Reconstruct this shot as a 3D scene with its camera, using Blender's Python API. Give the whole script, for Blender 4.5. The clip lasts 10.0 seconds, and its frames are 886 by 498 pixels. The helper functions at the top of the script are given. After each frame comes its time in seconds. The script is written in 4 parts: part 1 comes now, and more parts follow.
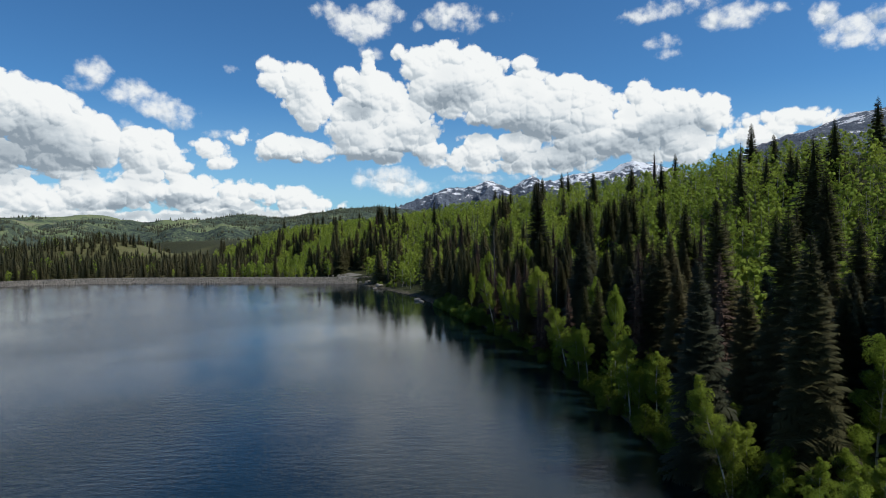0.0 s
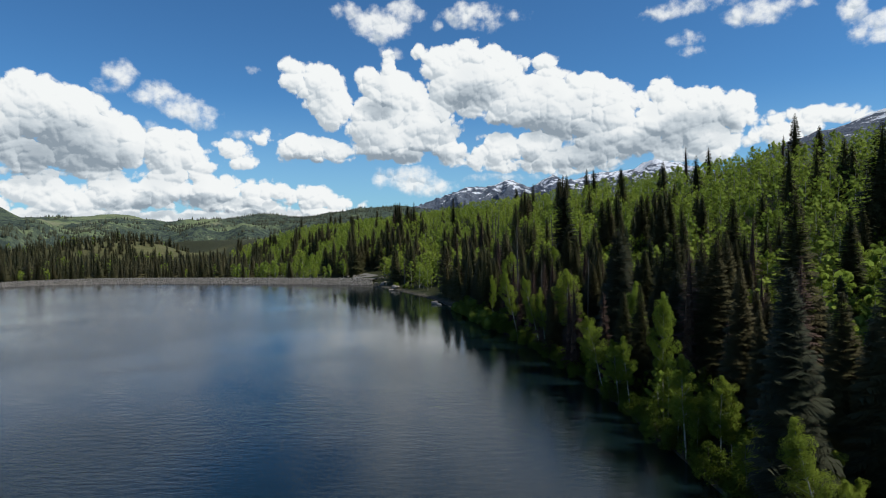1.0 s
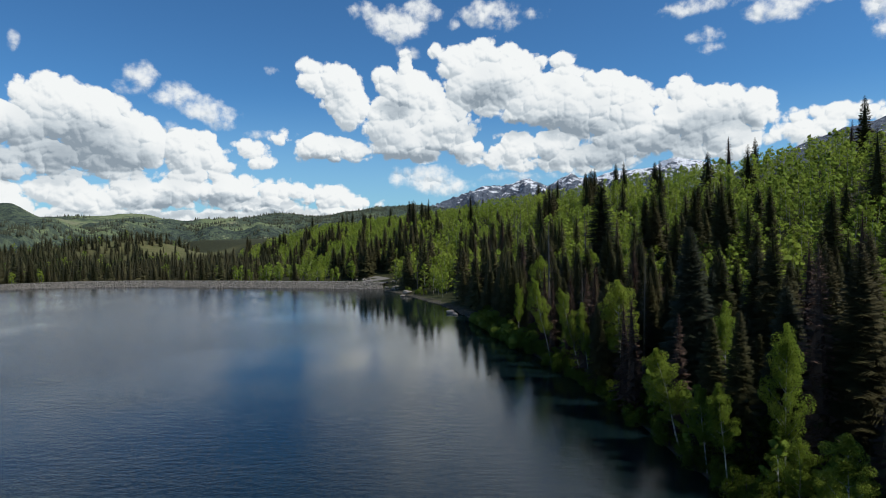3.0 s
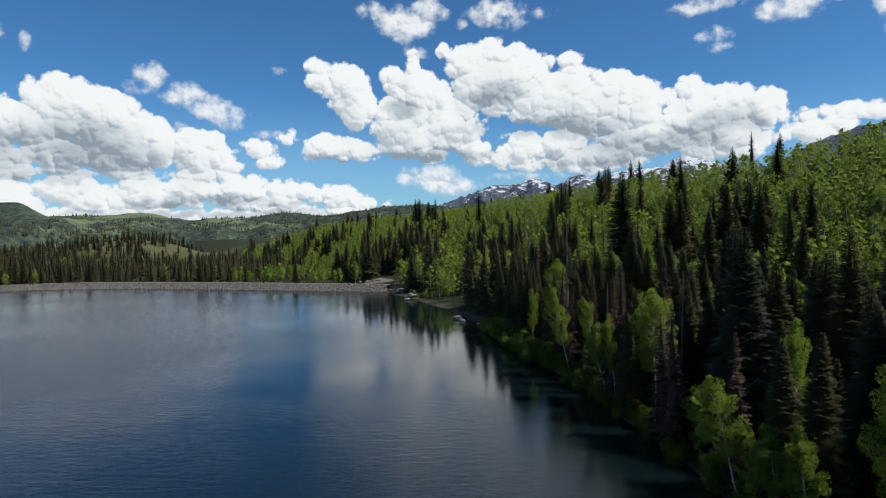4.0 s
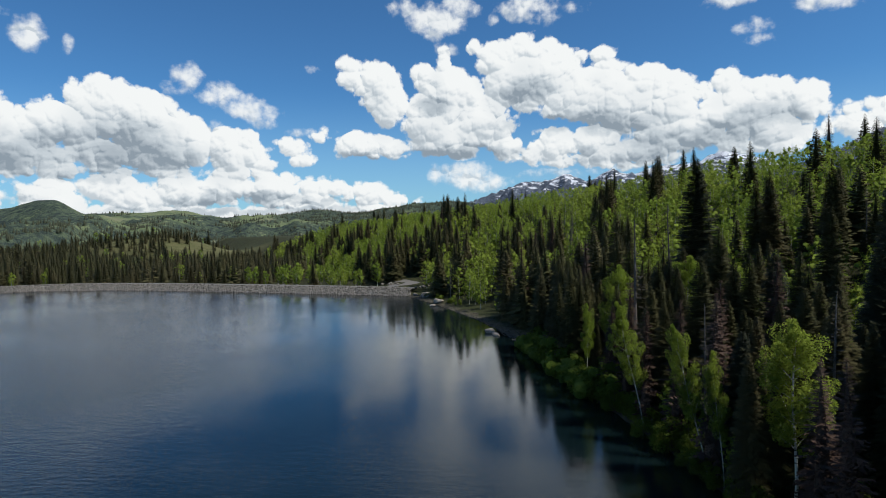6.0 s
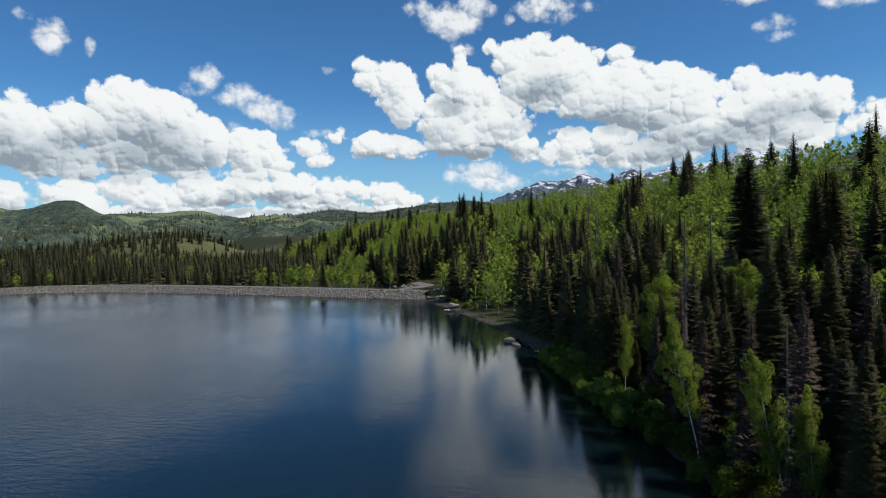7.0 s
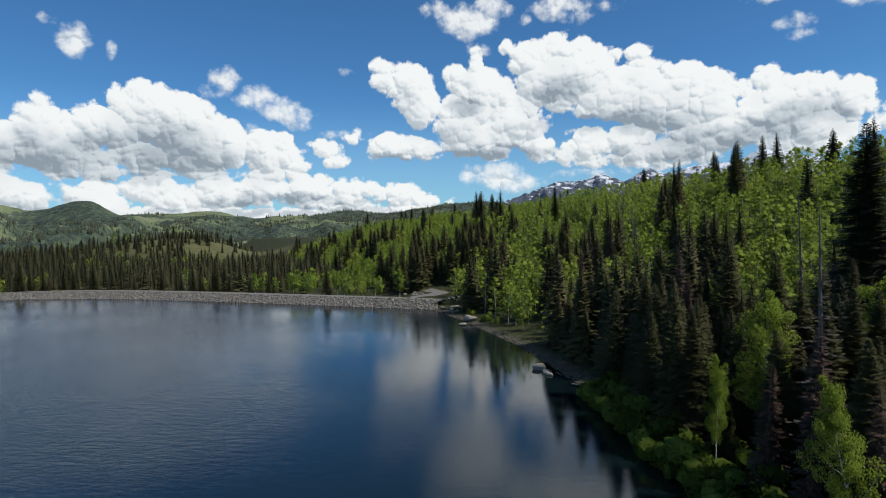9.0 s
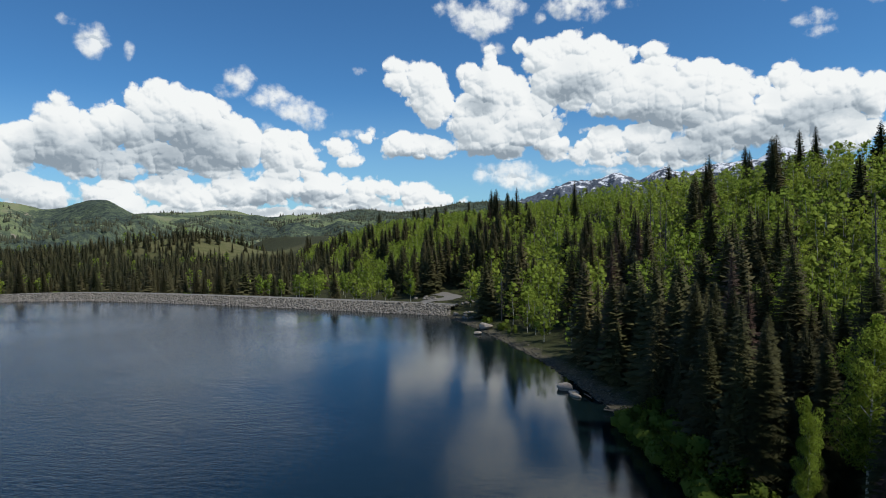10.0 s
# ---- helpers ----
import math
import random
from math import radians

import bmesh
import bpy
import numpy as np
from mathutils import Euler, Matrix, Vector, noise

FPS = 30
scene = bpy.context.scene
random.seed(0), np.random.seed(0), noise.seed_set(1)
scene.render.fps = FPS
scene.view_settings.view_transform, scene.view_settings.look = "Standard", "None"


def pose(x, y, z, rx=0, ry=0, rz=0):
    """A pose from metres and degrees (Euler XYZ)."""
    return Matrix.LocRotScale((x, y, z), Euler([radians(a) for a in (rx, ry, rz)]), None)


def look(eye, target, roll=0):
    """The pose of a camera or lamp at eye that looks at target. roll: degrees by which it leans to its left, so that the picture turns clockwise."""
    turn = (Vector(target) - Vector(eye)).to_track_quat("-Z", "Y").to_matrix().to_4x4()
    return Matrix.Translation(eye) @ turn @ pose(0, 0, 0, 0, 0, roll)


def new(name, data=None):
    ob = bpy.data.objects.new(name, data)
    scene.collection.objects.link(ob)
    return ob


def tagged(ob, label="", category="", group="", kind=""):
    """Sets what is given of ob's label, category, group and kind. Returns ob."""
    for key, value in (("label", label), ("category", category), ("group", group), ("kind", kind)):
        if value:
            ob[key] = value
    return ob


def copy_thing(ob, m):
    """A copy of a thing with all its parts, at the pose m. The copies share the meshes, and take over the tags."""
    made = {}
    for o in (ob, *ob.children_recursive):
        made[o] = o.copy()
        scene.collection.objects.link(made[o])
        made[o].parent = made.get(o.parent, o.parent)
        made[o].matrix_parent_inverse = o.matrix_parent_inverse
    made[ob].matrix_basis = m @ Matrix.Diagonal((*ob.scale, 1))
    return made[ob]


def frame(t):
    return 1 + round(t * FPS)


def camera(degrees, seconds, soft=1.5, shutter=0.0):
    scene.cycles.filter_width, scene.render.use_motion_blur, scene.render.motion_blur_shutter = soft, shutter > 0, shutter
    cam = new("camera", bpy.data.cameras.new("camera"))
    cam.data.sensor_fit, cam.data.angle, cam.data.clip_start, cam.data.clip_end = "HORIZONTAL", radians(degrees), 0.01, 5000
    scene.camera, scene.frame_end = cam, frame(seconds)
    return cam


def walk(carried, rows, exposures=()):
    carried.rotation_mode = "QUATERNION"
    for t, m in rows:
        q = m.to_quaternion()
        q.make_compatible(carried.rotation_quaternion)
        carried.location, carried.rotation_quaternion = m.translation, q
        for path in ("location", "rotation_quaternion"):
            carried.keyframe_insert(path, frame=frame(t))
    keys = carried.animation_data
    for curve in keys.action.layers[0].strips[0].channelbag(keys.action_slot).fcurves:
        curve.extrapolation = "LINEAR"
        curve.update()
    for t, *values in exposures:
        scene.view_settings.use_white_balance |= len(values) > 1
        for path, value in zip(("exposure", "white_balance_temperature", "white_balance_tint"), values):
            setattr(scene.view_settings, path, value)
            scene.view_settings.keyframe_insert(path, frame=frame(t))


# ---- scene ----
cam = camera(72.7, 10.0, 1.0)

# seconds, eye, yaw to the left, pitch, lean to the right
PATH = [
    (0.0, (0.00, 0.00, 23.20), 0.00, -1.79, 0.95),
    (0.5, (0.14, 5.82, 23.08), 1.06, -1.74, 0.97),
    (1.0, (0.29, 11.57, 23.01), 1.89, -1.82, 0.95),
    (1.5, (0.24, 17.22, 23.00), 2.45, -1.93, 0.94),
    (2.0, (0.05, 22.75, 23.04), 2.76, -1.95, 0.94),
    (2.5, (-0.18, 28.26, 23.11), 3.11, -1.89, 0.98),
    (4.0, (-0.93, 44.59, 23.18), 4.18, -1.89, 0.92),
    (4.5, (-1.25, 50.32, 23.28), 4.60, -1.99, 0.93),
    (5.0, (-1.58, 56.08, 23.35), 5.38, -2.05, 0.93),
    (5.5, (-1.92, 61.82, 23.37), 6.24, -2.11, 0.94),
    (7.0, (-3.67, 78.78, 23.18), 8.62, -2.10, 0.98),
    (7.5, (-4.32, 84.07, 23.13), 9.14, -2.08, 0.98),
    (8.0, (-4.95, 89.21, 23.10), 9.47, -2.08, 0.99),
    (8.5, (-5.76, 94.44, 23.20), 9.79, -2.03, 0.97),
    (9.0, (-6.68, 99.76, 23.34), 10.13, -2.01, 0.95),
    (9.5, (-7.66, 105.18, 23.53), 10.59, -2.01, 0.91),
    (10.0, (-8.57, 110.64, 23.73), 11.42, -2.09, 0.88),
]


def aim(eye, yaw, pitch, lean):
    a, b = radians(yaw), radians(pitch)
    way = Vector((-math.sin(a) * math.cos(b), math.cos(a) * math.cos(b), math.sin(b)))
    return look(eye, Vector(eye) + way, -lean)


walk(cam, [(t, aim(eye, yaw, pitch, lean)) for t, eye, yaw, pitch, lean in PATH])
scene.view_settings.exposure = 0.0

# ---------------------------------------------------------------- light
SUN_AZ, SUN_EL = 102.0, 53.0          # degrees, clockwise from +y
sun = new("sun", bpy.data.lights.new("sun", "SUN"))
sun.data.energy, sun.data.angle, sun.data.color = 3.8, radians(5.0), (1.0, 0.95, 0.86)
_s = Vector((math.sin(radians(SUN_AZ)) * math.cos(radians(SUN_EL)), math.cos(radians(SUN_AZ)) * math.cos(radians(SUN_EL)), math.sin(radians(SUN_EL))))
sun.matrix_world = look(_s * 300, (0, 0, 0))


class Nodes:
    """Short hand for node trees."""

    def __init__(self, tree):
        self.tree = tree

    def add(self, kind, **values):
        n = self.tree.nodes.new(kind)
        for key, value in values.items():
            if key == "operation":
                n.operation = value
            elif key == "data_type":
                n.data_type = value
            elif key == "blend_type":
                n.blend_type = value
        return n

    def link(self, a, b):
        self.tree.links.new(a, b)

    def put(self, value, socket):
        if isinstance(value, bpy.types.NodeSocket):
            self.link(value, socket)
        else:
            socket.default_value = value

    def math(self, op, a, b=0.0, c=0.0, clamp=False):
        n = self.add("ShaderNodeMath", operation=op)
        n.use_clamp = clamp
        for s, v in zip(n.inputs, (a, b, c)):
            self.put(v, s)
        return n.outputs[0]

    def vec(self, op, a, b=(0, 0, 0)):
        n = self.add("ShaderNodeVectorMath", operation=op)
        self.put(a, n.inputs[0])
        if op == "SCALE":
            self.put(b, n.inputs["Scale"])
        elif op not in ("LENGTH", "NORMALIZE"):
            self.put(b, n.inputs[1])
        return n.outputs["Value"] if op in ("DOT_PRODUCT", "LENGTH") else n.outputs["Vector"]

    def mix(self, f, a, b, blend="MIX"):
        n = self.add("ShaderNodeMix", data_type="RGBA", blend_type=blend)
        self.put(f, n.inputs["Factor"])
        col = [s for s in n.inputs if s.type == "RGBA"]
        self.put(a, col[0])
        self.put(b, col[1])
        return [s for s in n.outputs if s.type == "RGBA"][0]

    def step(self, v, lo, hi, a=0.0, b=1.0):
        n = self.add("ShaderNodeMapRange")
        n.interpolation_type = "SMOOTHSTEP"
        for s, x in zip(n.inputs, (v, lo, hi, a, b)):
            self.put(x, s)
        return n.outputs[0]

    def noise(self, vector, scale, detail=4.0, rough=0.55, kind="FBM"):
        n = self.add("ShaderNodeTexNoise")
        n.noise_dimensions = "3D"
        self.put(vector, n.inputs["Vector"])
        n.inputs["Scale"].default_value, n.inputs["Detail"].default_value, n.inputs["Roughness"].default_value = scale, detail, rough
        return n.outputs["Fac"]

    def ramp(self, f, *stops):
        n = self.add("ShaderNodeValToRGB")
        e = n.color_ramp.elements
        while len(e) < len(stops):
            e.new(0.5)
        for x, (p, c) in zip(e, stops):
            x.position, x.color = p, (*c, 1)
        self.put(f, n.inputs[0])
        return n.outputs[0]


# the sky's cumulus: azimuth, elevation, half width and half height of their puffs, in degrees
WEST_CLOUD = [(-43.1, 9.4, 2.1, 1.8), (-45.8, 6.8, 2.5, 2.1), (-47.9, 6.0, 2.1, 2.1), (-42.8, 7.3, 3.9, 2.4), (-36.4, 10.3, 3.1, 2.5), (-33.7, 9.3, 3.5, 2.8), (-38.9, 8.9, 3.3, 2.1), (-31.4, 7.8, 3.1, 2.8),
              (-29.5, 7.5, 1.8, 2.4), (-42.4, 6.0, 5.1, 1.3), (-34.4, 6.5, 5.9, 1.5), (-40.9, 9.8, 1.4, 0.8), (-26.4, 7.0, 2.0, 2.2), (-24.7, 7.2, 1.6, 1.7), (-23.4, 6.2, 1.5, 1.0), (-21.6, 7.3, 2.2, 1.0),
              (-20.1, 6.5, 1.4, 0.7)]
SMALL_CLOUDS = [(-29.7, 13.1, 1.1, 1.0), (-30.5, 12.2, 1.2, 0.5), (-27.0, 11.8, 1.7, 0.9), (-25.2, 10.9, 1.6, 1.0), (-23.4, 10.1, 1.5, 0.8), (-41.1, 15.2, 1.1, 1.1), (-43.0, 16.4, 0.6, 0.4), (-38.5, 14.8, 0.4, 0.6),
                (-18.9, 14.3, 0.5, 0.3), (-27.5, 9.3, 0.5, 0.4), (-19.6, 8.8, 1.6, 0.3), (-6.5, 5.5, 1.5, 0.5), (-4.6, 4.8, 2.1, 1.1), (-3.0, 4.0, 2.1, 0.8), (-7.7, 4.7, 1.2, 0.6), (4.2, 4.8, 4.0, 0.4)]
LOW_CLOUDS = [(-46.6, 3.8, 2.1, 1.5), (-44.8, 3.0, 3.0, 1.5), (-40.3, 2.5, 3.3, 2.0), (-36.1, 3.8, 2.6, 1.4), (-33.8, 2.9, 2.5, 1.4), (-30.6, 3.5, 2.8, 1.5), (-26.9, 3.5, 3.5, 1.6), (-22.8, 3.6, 2.7, 1.8),
              (-18.2, 3.5, 2.4, 1.5), (-18.7, 2.5, 4.2, 1.2), (-14.4, 3.1, 2.5, 1.3), (-11.5, 2.6, 2.4, 0.9), (-35.5, 1.4, 14.6, 0.9), (-20.8, 1.4, 12.8, 0.7), (-51.3, 3.2, 3.8, 1.6), (-58, 5, 8, 3),
              (45, 6, 10, 3), (170, 40, 30, 14)]
TOWER_CLOUD = [(-15.1, 14.2, 1.9, 1.5), (-13.0, 12.9, 2.4, 2.3), (-16.4, 14.6, 1.1, 0.5), (-11.7, 11.1, 2.0, 2.0), (-18.0, 8.6, 1.2, 0.9), (-15.3, 7.8, 2.4, 1.4), (-12.7, 7.5, 2.7, 1.1), (-6.8, 15.1, 1.0, 1.5),
               (-8.3, 13.8, 1.6, 1.5), (-6.5, 12.8, 2.4, 2.3), (-7.9, 9.9, 3.5, 2.7), (-4.5, 12.1, 1.6, 1.7), (-5.8, 8.2, 4.8, 1.8), (-1.5, 7.2, 2.5, 1.2), (-3.2, 9.9, 3.3, 2.4)]
MAIN_CLOUD = [(1.5, 15.9, 2.3, 1.6), (-1.5, 15.1, 2.1, 1.9), (-3.9, 16.4, 0.6, 0.7), (-2.7, 15.9, 1.0, 0.7), (0.5, 13.3, 3.6, 2.9), (3.5, 13.8, 2.9, 2.4), (5.5, 14.8, 1.1, 1.1), (8.2, 14.6, 1.6, 1.2),
              (9.5, 13.7, 1.7, 1.1), (11.6, 12.4, 2.6, 1.8), (14.3, 11.9, 1.8, 1.5), (6.9, 11.6, 5.3, 2.7), (11.6, 10.2, 5.4, 2.4), (16.1, 10.9, 1.3, 1.1), (18.3, 11.8, 1.3, 1.3), (20.1, 11.1, 1.6, 1.3),
              (22.0, 10.7, 1.5, 1.4)]
EAST_CLOUD = [(24.2, 9.6, 1.8, 1.8), (18.9, 9.3, 4.4, 2.2), (14.7, 7.9, 5.6, 1.8), (20.9, 7.3, 5.0, 2.0), (3.6, 7.5, 2.6, 1.7), (1.5, 6.8, 1.3, 1.2), (6.9, 7.2, 2.9, 1.9), (10.7, 6.5, 4.1, 1.4),
              (6.4, 5.8, 4.4, 0.7), (10.2, 5.7, 3.7, 0.9), (27.5, 8.8, 1.5, 0.8), (29.7, 8.6, 1.5, 0.8), (31.9, 8.6, 1.7, 0.8), (33.8, 8.2, 1.5, 0.5), (28.3, 7.5, 2.5, 1.2)]
HIGH_CLOUDS = [(-10.5, 19.6, 1.6, 0.6), (-7.3, 18.6, 2.4, 1.2), (-5.2, 19.6, 1.6, 0.9), (-6.4, 16.1, 1.0, 0.6), (-2.0, 18.6, 0.6, 0.4), (1.0, 19.4, 2.4, 0.9), (2.5, 18.6, 1.4, 0.6), (5.5, 19.2, 1.2, 0.4),
               (20.0, 15.9, 1.5, 0.5), (20.4, 14.8, 0.9, 0.4), (18.9, 18.2, 1.9, 0.6), (21.7, 18.6, 2.8, 0.6), (25.8, 17.2, 2.2, 0.9), (28.3, 17.4, 1.7, 0.4), (32.3, 16.1, 1.1, 0.9), (34.2, 14.7, 1.8, 1.0),
               (36.0, 13.9, 1.4, 0.7), (36.3, 15.4, 1.4, 0.8), (60, 28, 16, 6), (-80, 18, 20, 8)]
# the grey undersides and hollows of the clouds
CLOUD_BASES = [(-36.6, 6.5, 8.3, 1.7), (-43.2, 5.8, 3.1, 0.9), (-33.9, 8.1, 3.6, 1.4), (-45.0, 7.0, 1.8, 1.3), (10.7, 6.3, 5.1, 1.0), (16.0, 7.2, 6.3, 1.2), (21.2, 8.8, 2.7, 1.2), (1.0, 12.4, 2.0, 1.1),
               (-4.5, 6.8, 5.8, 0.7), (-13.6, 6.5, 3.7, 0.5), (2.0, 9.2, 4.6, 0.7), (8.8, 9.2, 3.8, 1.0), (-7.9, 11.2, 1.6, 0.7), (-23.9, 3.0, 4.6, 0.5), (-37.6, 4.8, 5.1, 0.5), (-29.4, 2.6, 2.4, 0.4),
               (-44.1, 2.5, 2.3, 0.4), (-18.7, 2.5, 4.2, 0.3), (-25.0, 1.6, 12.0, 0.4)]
FILL_CLOUDS = [(-46.0, 5.2, 4.5, 0.9), (-40.5, 4.9, 4.5, 0.7), (-35.5, 5.2, 4.0, 0.6), (-30.5, 5.0, 3.5, 0.8), (-25.5, 5.0, 3.0, 0.9), (-40.0, 1.2, 9.0, 1.3), (-27.0, 1.2, 9.0, 1.2), (-15.0, 1.6, 7.0, 1.0)]
OVERHEAD_CLOUDS = [(2.0, 24.0, 8.0, 2.0), (12.0, 26.5, 9.0, 3.4), (27.0, 24.5, 9.0, 2.8), (-8.0, 22.6, 4.5, 1.5), (14.0, 37.0, 18.0, 5.0)]
SOLID = OVERHEAD_CLOUDS + WEST_CLOUD + LOW_CLOUDS + FILL_CLOUDS + TOWER_CLOUD + MAIN_CLOUD + EAST_CLOUD
WISPY = [(a, e, 1.3 * b, 1.35 * h) for a, e, b, h in SMALL_CLOUDS + HIGH_CLOUDS]


def puff_field(n, place, cells, blend, top=3.0, even=False):
    """How deep a direction (azimuth, elevation, 0), in degrees, lies inside the rounded puffs named by cells."""
    field = -4.0
    for az, el, wide, tall in cells:
        p = n.add("ShaderNodeVectorMath", operation="MULTIPLY_ADD")
        n.put(place, p.inputs[0])
        p.inputs[1].default_value, p.inputs[2].default_value = (1 / wide, 1 / tall, 0), (-az / wide, -el / tall, 0)
        deep = 1.0 if even else min(tall, top)
        r = n.vec("DOT_PRODUCT", p.outputs[0], p.outputs[0])
        field = n.math("SMOOTH_MAX", field, n.math("MULTIPLY_ADD", r, -deep, deep), blend)
    return field


def cloud_group(name, cells, billows, fluff, grain=1.7, ragged=0.6):
    """The clouds' depth: puffs whose surface swells into ever smaller billows, with a little fluff at the rim."""
    g = bpy.data.node_groups.new(name, "ShaderNodeTree")
    g.interface.new_socket("Place", in_out="INPUT", socket_type="NodeSocketVector")
    g.interface.new_socket("Depth", in_out="OUTPUT", socket_type="NodeSocketFloat")
    n = Nodes(g)
    place = n.add("NodeGroupInput").outputs[0]
    field = puff_field(n, place, cells, 0.25)
    if billows:
        warp = n.add("ShaderNodeTexNoise")
        warp.inputs["Scale"].default_value, warp.inputs["Detail"].default_value = 0.7, 4.0
        n.link(place, warp.inputs["Vector"])
        bent = n.vec("ADD", place, n.vec("SCALE", n.vec("SUBTRACT", warp.outputs["Color"], (0.5, 0.5, 0.5)), 1.3))
        for scale, amount in billows:
            cell = n.add("ShaderNodeTexVoronoi")
            cell.voronoi_dimensions, cell.feature = "2D", "F1"
            cell.inputs["Scale"].default_value = scale
            n.link(bent, cell.inputs["Vector"])
            d = cell.outputs["Distance"]
            field = n.math("MULTIPLY_ADD", n.math("SUBTRACT", 0.26, n.math("MULTIPLY", d, d)), amount, field)
    if fluff:
        field = n.math("MULTIPLY_ADD", n.math("SUBTRACT", n.noise(place, grain, 6.0, ragged), 0.5), fluff, field)
    n.link(field, n.add("NodeGroupOutput").inputs[0])
    return g


world = bpy.data.worlds.new("sky")
scene.world = world
world.use_nodes = True
wt = world.node_tree
wt.nodes.clear()
w = Nodes(wt)
sky = w.add("ShaderNodeTexSky")
sky.sky_type, sky.sun_disc, sky.sun_elevation, sky.sun_rotation = "NISHITA", False, radians(SUN_EL), radians(SUN_AZ)
sky.altitude, sky.air_density, sky.dust_density, sky.ozone_density = 2000, 1.0, 0.6, 2.0
way = w.add("ShaderNodeTexCoord").outputs["Generated"]
sep = w.add("ShaderNodeSeparateXYZ")
w.link(way, sep.inputs[0])
az = w.math("DEGREES", w.math("ARCTAN2", sep.outputs[0], sep.outputs[1]))
el = w.math("DEGREES", w.math("ARCSINE", sep.outputs[2]))
comb = w.add("ShaderNodeCombineXYZ")
w.link(az, comb.inputs[0])
w.link(el, comb.inputs[1])
BILLOWS = ((0.40, 1.7), (0.9, 1.0), (2.0, 0.40), (4.4, 0.09))
full_group = cloud_group("cumulus", SOLID, BILLOWS, 0.95)
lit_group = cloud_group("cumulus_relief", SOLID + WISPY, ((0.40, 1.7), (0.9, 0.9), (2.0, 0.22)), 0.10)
plain_group = cloud_group("cumulus_mass", SOLID, (), 0.0)
wisp_group = cloud_group("fair_weather_scraps", WISPY, ((0.8, 0.6),), 3.0, 0.85, 0.56)


def cloud_at(dx, dy, tree):
    c = w.add("ShaderNodeGroup")
    c.node_tree = tree
    w.link(w.vec("ADD", comb.outputs[0], (dx, dy, 0)), c.inputs[0])
    return c.outputs[0]


def rounded(depth):
    return w.math("SQRT", w.math("MAXIMUM", w.math("ADD", depth, 0.30), 0.0))


cover = w.math("MAXIMUM", w.step(cloud_at(0, 0, full_group), 0.02, 0.62), w.math("MULTIPLY", w.step(cloud_at(0, 0, wisp_group), 0.0, 1.5), 0.92))
here, sunward = rounded(cloud_at(0, 0, lit_group)), rounded(cloud_at(0.12, 0.21, lit_group))
away = w.step(w.math("SUBTRACT", sunward, here), -0.07, 0.19)          # relief that turns from the sun
below = w.step(cloud_at(0.7, 1.7, plain_group), -0.3, 2.6)             # cloud that stands over this place
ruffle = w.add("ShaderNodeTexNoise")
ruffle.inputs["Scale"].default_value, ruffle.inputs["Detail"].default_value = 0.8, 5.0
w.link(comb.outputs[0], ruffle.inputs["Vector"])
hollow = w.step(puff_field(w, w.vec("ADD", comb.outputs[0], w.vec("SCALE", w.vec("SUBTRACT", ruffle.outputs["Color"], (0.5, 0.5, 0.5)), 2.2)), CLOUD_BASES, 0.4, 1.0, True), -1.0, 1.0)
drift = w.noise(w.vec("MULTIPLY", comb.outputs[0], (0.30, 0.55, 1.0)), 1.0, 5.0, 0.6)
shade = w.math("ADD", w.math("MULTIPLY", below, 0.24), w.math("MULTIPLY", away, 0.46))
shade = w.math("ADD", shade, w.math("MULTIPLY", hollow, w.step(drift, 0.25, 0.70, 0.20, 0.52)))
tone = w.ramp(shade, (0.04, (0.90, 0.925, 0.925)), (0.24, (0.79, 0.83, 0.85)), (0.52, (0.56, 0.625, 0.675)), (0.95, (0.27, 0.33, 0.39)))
back = w.add("ShaderNodeBackground")
blue = w.vec("MULTIPLY", sky.outputs[0], (0.043, 0.083, 0.110))
blue = w.mix(w.step(el, 13.0, 1.0, 0.0, 0.45), blue, (0.34, 0.57, 0.72, 1))
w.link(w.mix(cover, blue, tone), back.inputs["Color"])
back.inputs["Strength"].default_value = 1.0
wo = w.add("ShaderNodeOutputWorld")
w.link(back.outputs[0], wo.inputs[0])

# ---------------------------------------------------------------- materials
def material(name):
    m = bpy.data.materials.new(name)
    m.use_nodes = True
    t = m.node_tree
    t.nodes.clear()
    n = Nodes(t)
    b = n.add("ShaderNodeBsdfPrincipled")
    o = n.add("ShaderNodeOutputMaterial")
    n.link(b.outputs[0], o.inputs[0])
    return m, n, b, o


def place_of(n):
    return n.add("ShaderNodeNewGeometry").outputs["Position"]


def bump(n, b, height, strength, distance):
    k = n.add("ShaderNodeBump")
    k.inputs["Strength"].default_value, k.inputs["Distance"].default_value = strength, distance
    n.link(height, k.inputs["Height"])
    n.link(k.outputs[0], b.inputs["Normal"])


